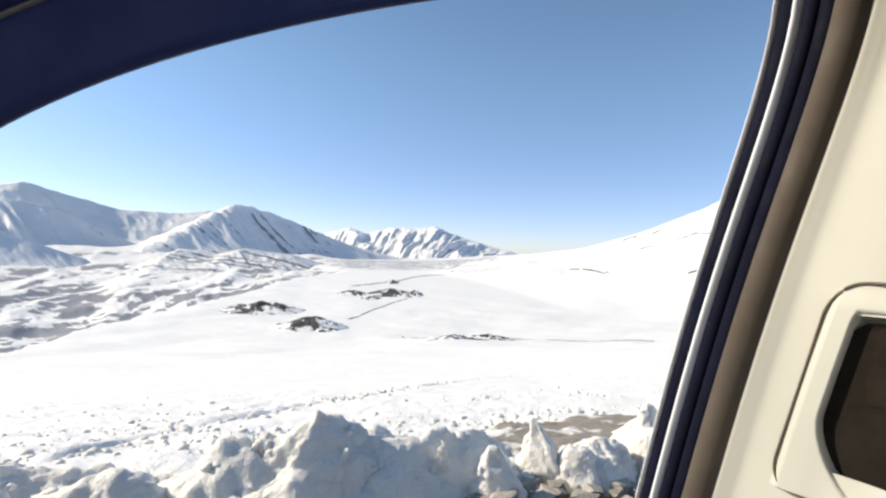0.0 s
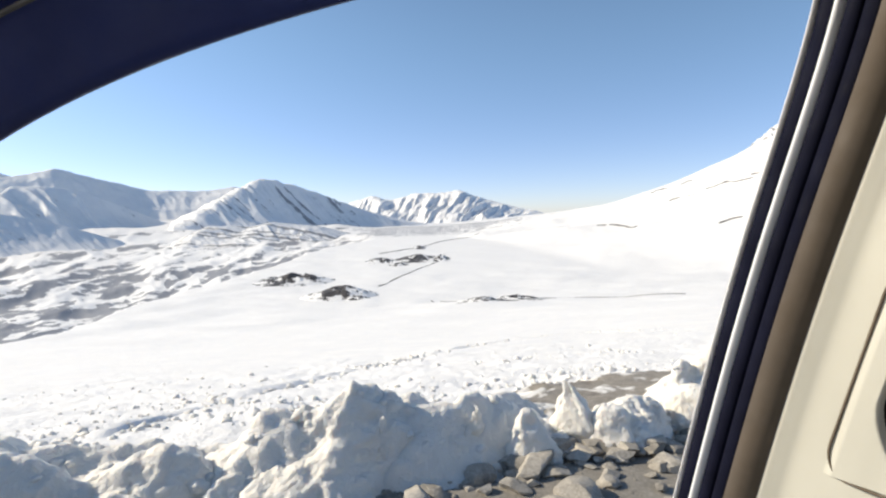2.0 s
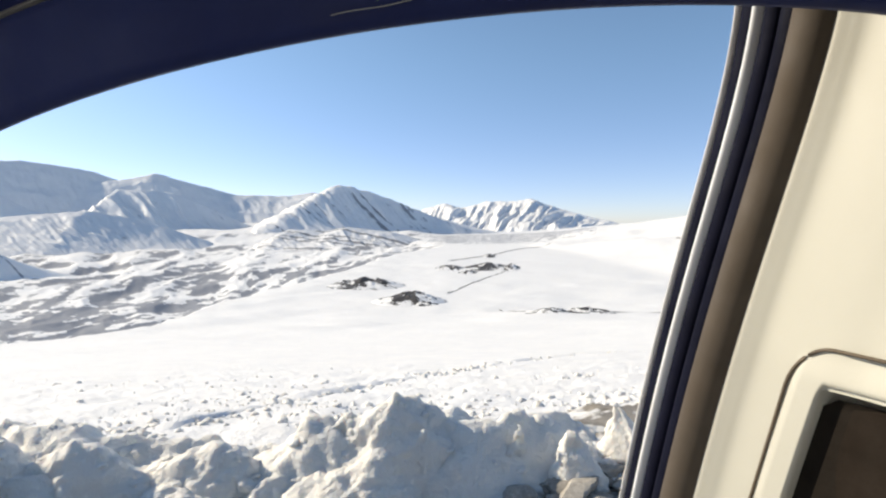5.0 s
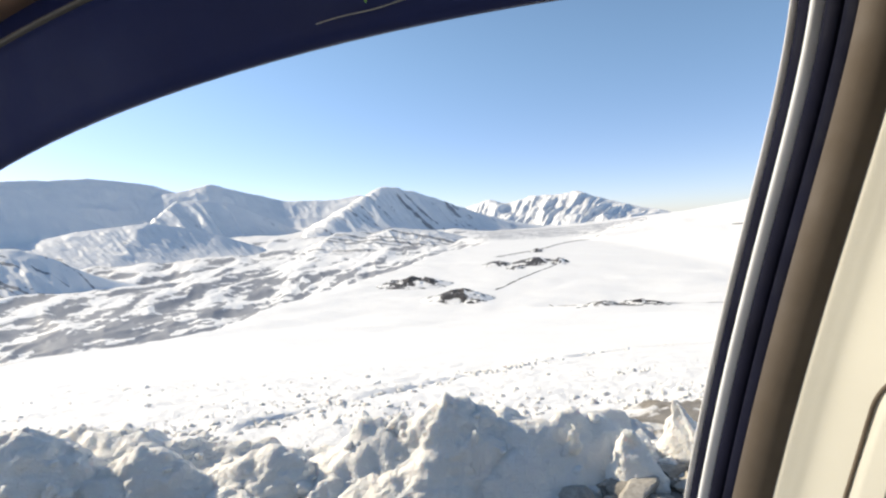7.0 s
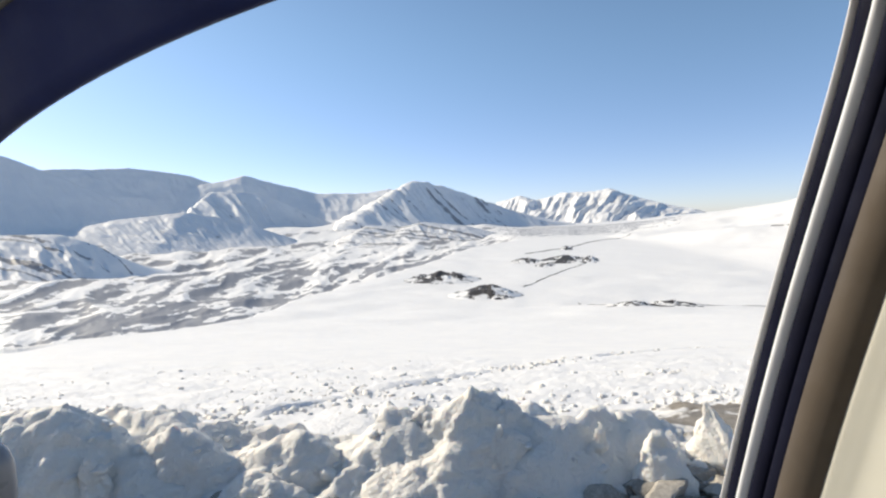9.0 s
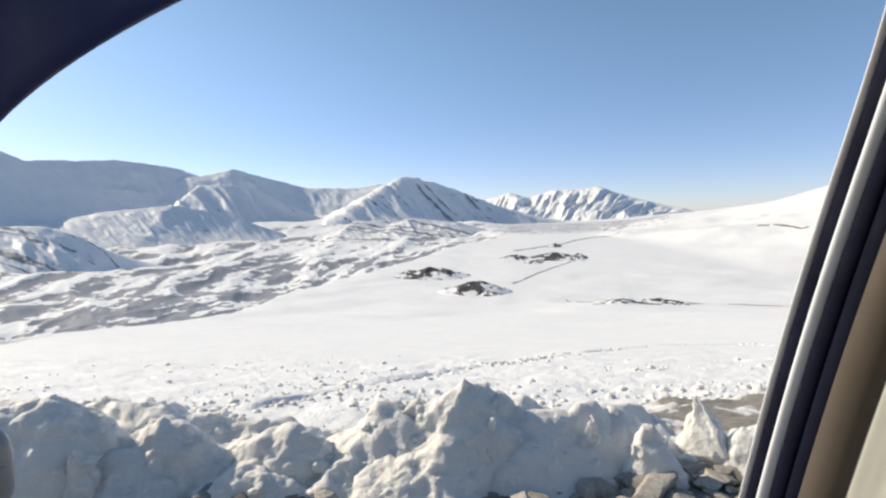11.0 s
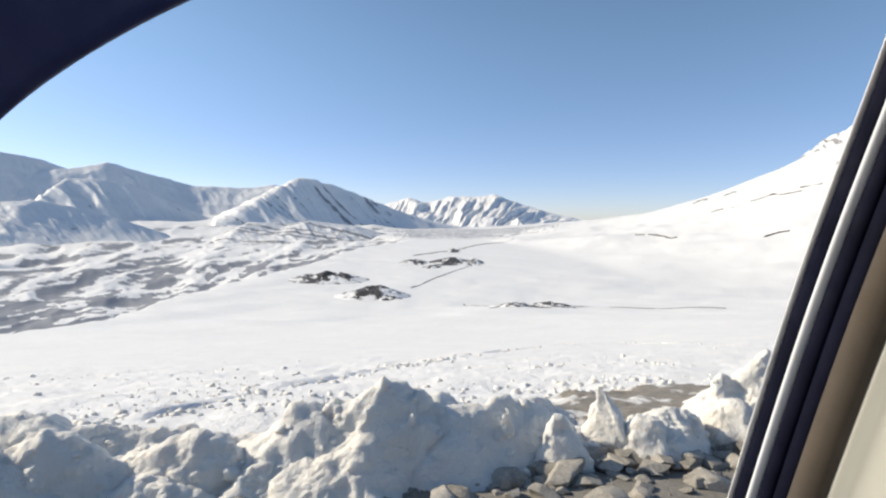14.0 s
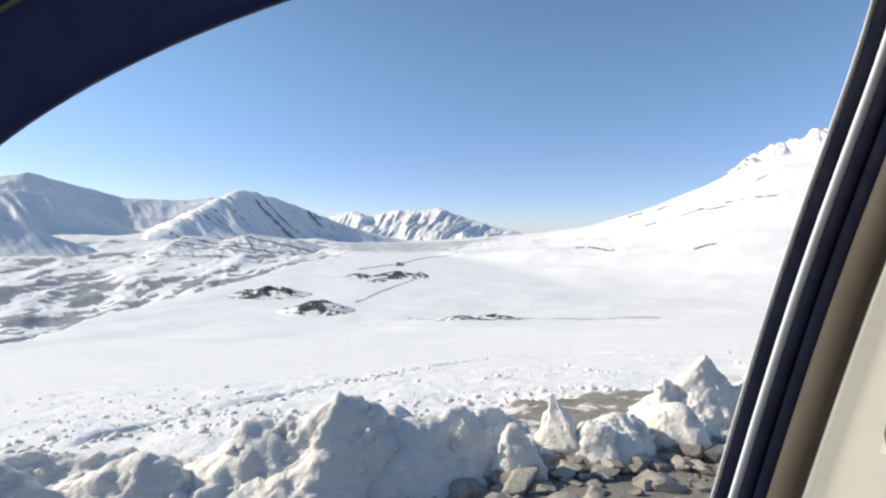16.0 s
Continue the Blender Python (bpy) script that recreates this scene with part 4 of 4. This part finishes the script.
def box(name, lo, hi, material, label="", r=0.02, parent=None):
    bm = bmesh.new()
    bmesh.ops.create_cube(bm, size=1)
    for v in bm.verts:
        v.co = Vector([lo[k] + (v.co[k] + 0.5) * (hi[k] - lo[k]) for k in range(3)])
    bmesh.ops.bevel(bm, geom=bm.edges[:], offset=r, segments=2, affect="EDGES")
    return part(name, bm, material, parent or car, label)


# the rest of the cabin, unseen, closes round the camera
def roof_rows(z):
    rows = []
    for x in np.linspace(-0.62, 1.95, 14):
        rows.append([(float(x), float(y), z - 0.10 * (y / 0.8) ** 4 * 0.6 - 0.05 * (1 - step(-0.7, -0.2, x))) for y in np.linspace(-0.98, 0.34, 12)])
    return rows


part("headliner", loft(roof_rows(CAR_Z + 0.40)), M_HEADLINER, car, "brown cloth headliner")
part("roof", loft(roof_rows(CAR_Z + 0.475)), M_PAINT, car, "grey painted roof")
box("roof_rail", (0.46, 0.34, CAR_Z + 0.40), (1.95, 0.62, CAR_Z + 0.47), M_PAINT)
box("roof_rail", (-0.62, 0.30, CAR_Z + 0.405), (0.455, 0.46, CAR_Z + 0.47), M_PAINT)
box("rear_side", (0.50, 0.62, 0.95), (1.98, 0.69, CAR_Z + 0.395), M_PAINT)
box("rear_panel", (1.92, -1.0, 0.95), (2.0, 0.68, CAR_Z + 0.47), M_PAINT)


def body_section(x, low, high, half, crown):
    """One rounded cross-section of the lower body, open inside."""
    yc, pts = -0.165, []
    for k in range(25):
        a = math.pi * k / 24
        c, d = math.cos(a), math.sin(a)
        pts.append((x, yc + half * math.copysign(abs(c) ** 0.45, c), low + (high + crown * d - low) * abs(d) ** 0.28))
    return pts


nose = [body_section(x, low, high, half, 0.04) for x, low, high, half in ((-2.42, 0.50, 0.72, 0.70), (-2.38, 0.40, 0.84, 0.80), (-2.25, 0.36, 0.92, 0.855), (-1.95, 0.36, 0.97, 0.872), (-1.60, 0.36, 1.00, 0.875), (-1.46, 0.36, 1.02, 0.875))]
part("bonnet", loft(nose), M_PAINT, car, "grey painted bonnet and wings")
tail = [body_section(x, low, high, half, 0.0) for x, low, high, half in ((1.90, 0.40, 1.00, 0.865), (2.02, 0.42, 0.96, 0.85), (2.08, 0.50, 0.88, 0.80))]
part("tail", loft(tail), M_PAINT, car, "grey painted tail")
box("side_sill", (-1.46, 0.58, 0.36), (1.95, 0.70, 0.47), M_PAINT)
box("side_sill", (-1.46, -1.03, 0.36), (1.95, -0.95, 0.47), M_PAINT)
box("rear_wing", (0.14, 0.60, 0.47), (1.95, 0.70, 0.99), M_PAINT)
# unseen door, floor, dash and seat, kept pale to bounce light inside
box("far_door", (-1.35, -1.03, 0.42), (1.92, -0.95, 1.12), M_BEIGE)
box("far_pillar", (0.35, -1.02, 1.12), (0.47, -0.95, CAR_Z + 0.36), M_BEIGE)
box("floor_pan", (-1.35, -1.0, 0.36), (1.95, 0.66, 0.42), M_FLOOR)
box("dashboard", (-1.40, -0.98, 0.80), (-1.05, 0.58, 1.02), M_BEIGE, r=0.05)
box("seat_cushion", (-0.75, -0.85, 0.60), (0.55, -0.25, 0.85), M_BEIGE, r=0.06)
box("firewall", (-1.46, -1.0, 0.42), (-1.40, 0.66, 1.04), M_PAINT)
door = box("door", (-1.34, 0.60, 0.46), (0.12, 0.70, 0.99), M_PAINT, "grey painted door with beige lining", 0.03)
box("door_lining", (-1.30, 0.53, 0.50), (0.10, 0.597, 0.98), M_BEIGE, "beige door lining", 0.02, door)
box("door_sill_seal", (-1.30, 0.585, 0.982), (0.06, 0.63, 1.005), M_RUBBER, "black rubber sill seal", 0.006, door)


def wheel(x, y):
    bm = bmesh.new()
    bmesh.ops.create_cone(bm, cap_ends=True, segments=40, radius1=0.36, radius2=0.36, depth=0.22, matrix=pose(x, y, 0.375, 90, 0, 0))
    bmesh.ops.bevel(bm, geom=[e for e in bm.edges if abs(e.calc_face_angle(0)) > 1], offset=0.04, segments=3, affect="EDGES")
    w_ = part("wheel", bm, M_RUBBER, car, "black tyre on a grey rim")
    bm = bmesh.new()
    bmesh.ops.create_cone(bm, cap_ends=True, segments=32, radius1=0.22, radius2=0.22, depth=0.235, matrix=pose(x, y, 0.375, 90, 0, 0))
    part("rim", bm, M_RUBBER_GREY, w_)


for wx in (-1.85, 1.35):
    for wy in (-0.86, 0.54):
        wheel(wx, wy)

# outside mirror at the front corner of the window
bm = bmesh.new()
bmesh.ops.create_icosphere(bm, subdivisions=4, radius=1)
for v in bm.verts:
    c = v.co
    p = Vector([math.copysign(abs(c[k]) ** 0.6, c[k]) for k in range(3)])
    v.co = Vector((-0.995 + p.x * 0.12, 0.74 + p.y * 0.06, 1.225 + p.z * 0.085))
mirror = part("side_mirror", bm, M_PAINT, car, "grey rounded side mirror")
box("mirror_arm", (-1.01, 0.66, 1.11), (-0.93, 0.74, 1.15), M_RUBBER, "black mirror arm", 0.01, mirror)

# a green cloth strap hangs from the roof seal
strap = tagged(new("strap"), "bright green cloth strap hanging at the roof edge", "strap")
STRAP_X, STRAP_Y, STRAP_Z = 0.050, 0.3035, 1.757
rows = []
for k in range(22):
    t = k / 21
    half = 0.0016 + 0.0095 * step(0.03, 0.13, t) * (1 + 0.12 * math.sin(11 * t))
    z = STRAP_Z + 0.060 * t
    y = STRAP_Y - 0.33 * (z - STRAP_Z) - 0.0015 * math.sin(9 * t)
    rows.append([(STRAP_X + 0.004 * t + half * c, y - 0.0012 * math.cos(3 * c) - 0.0010 * d, z + 0.0022 * c) for c, d in ((-1, 0), (-0.5, 0), (0, 0), (0.5, 0), (1, 0), (1, 1), (0, 1), (-1, 1))])
part("band", loft(rows, True), M_GREEN, strap)
# a thin pale streak below the strap, built as a tube
part("cord", tube([Vector((STRAP_X - 0.022 + 0.034 * t, STRAP_Y + 0.003, STRAP_Z - 0.0058 + 0.0035 * t + 0.0003 * math.sin(7 * t))) for t in np.linspace(0, 1, 14)], 0.00025), M_RUBBER_GREY, strap, "thin pale streak")
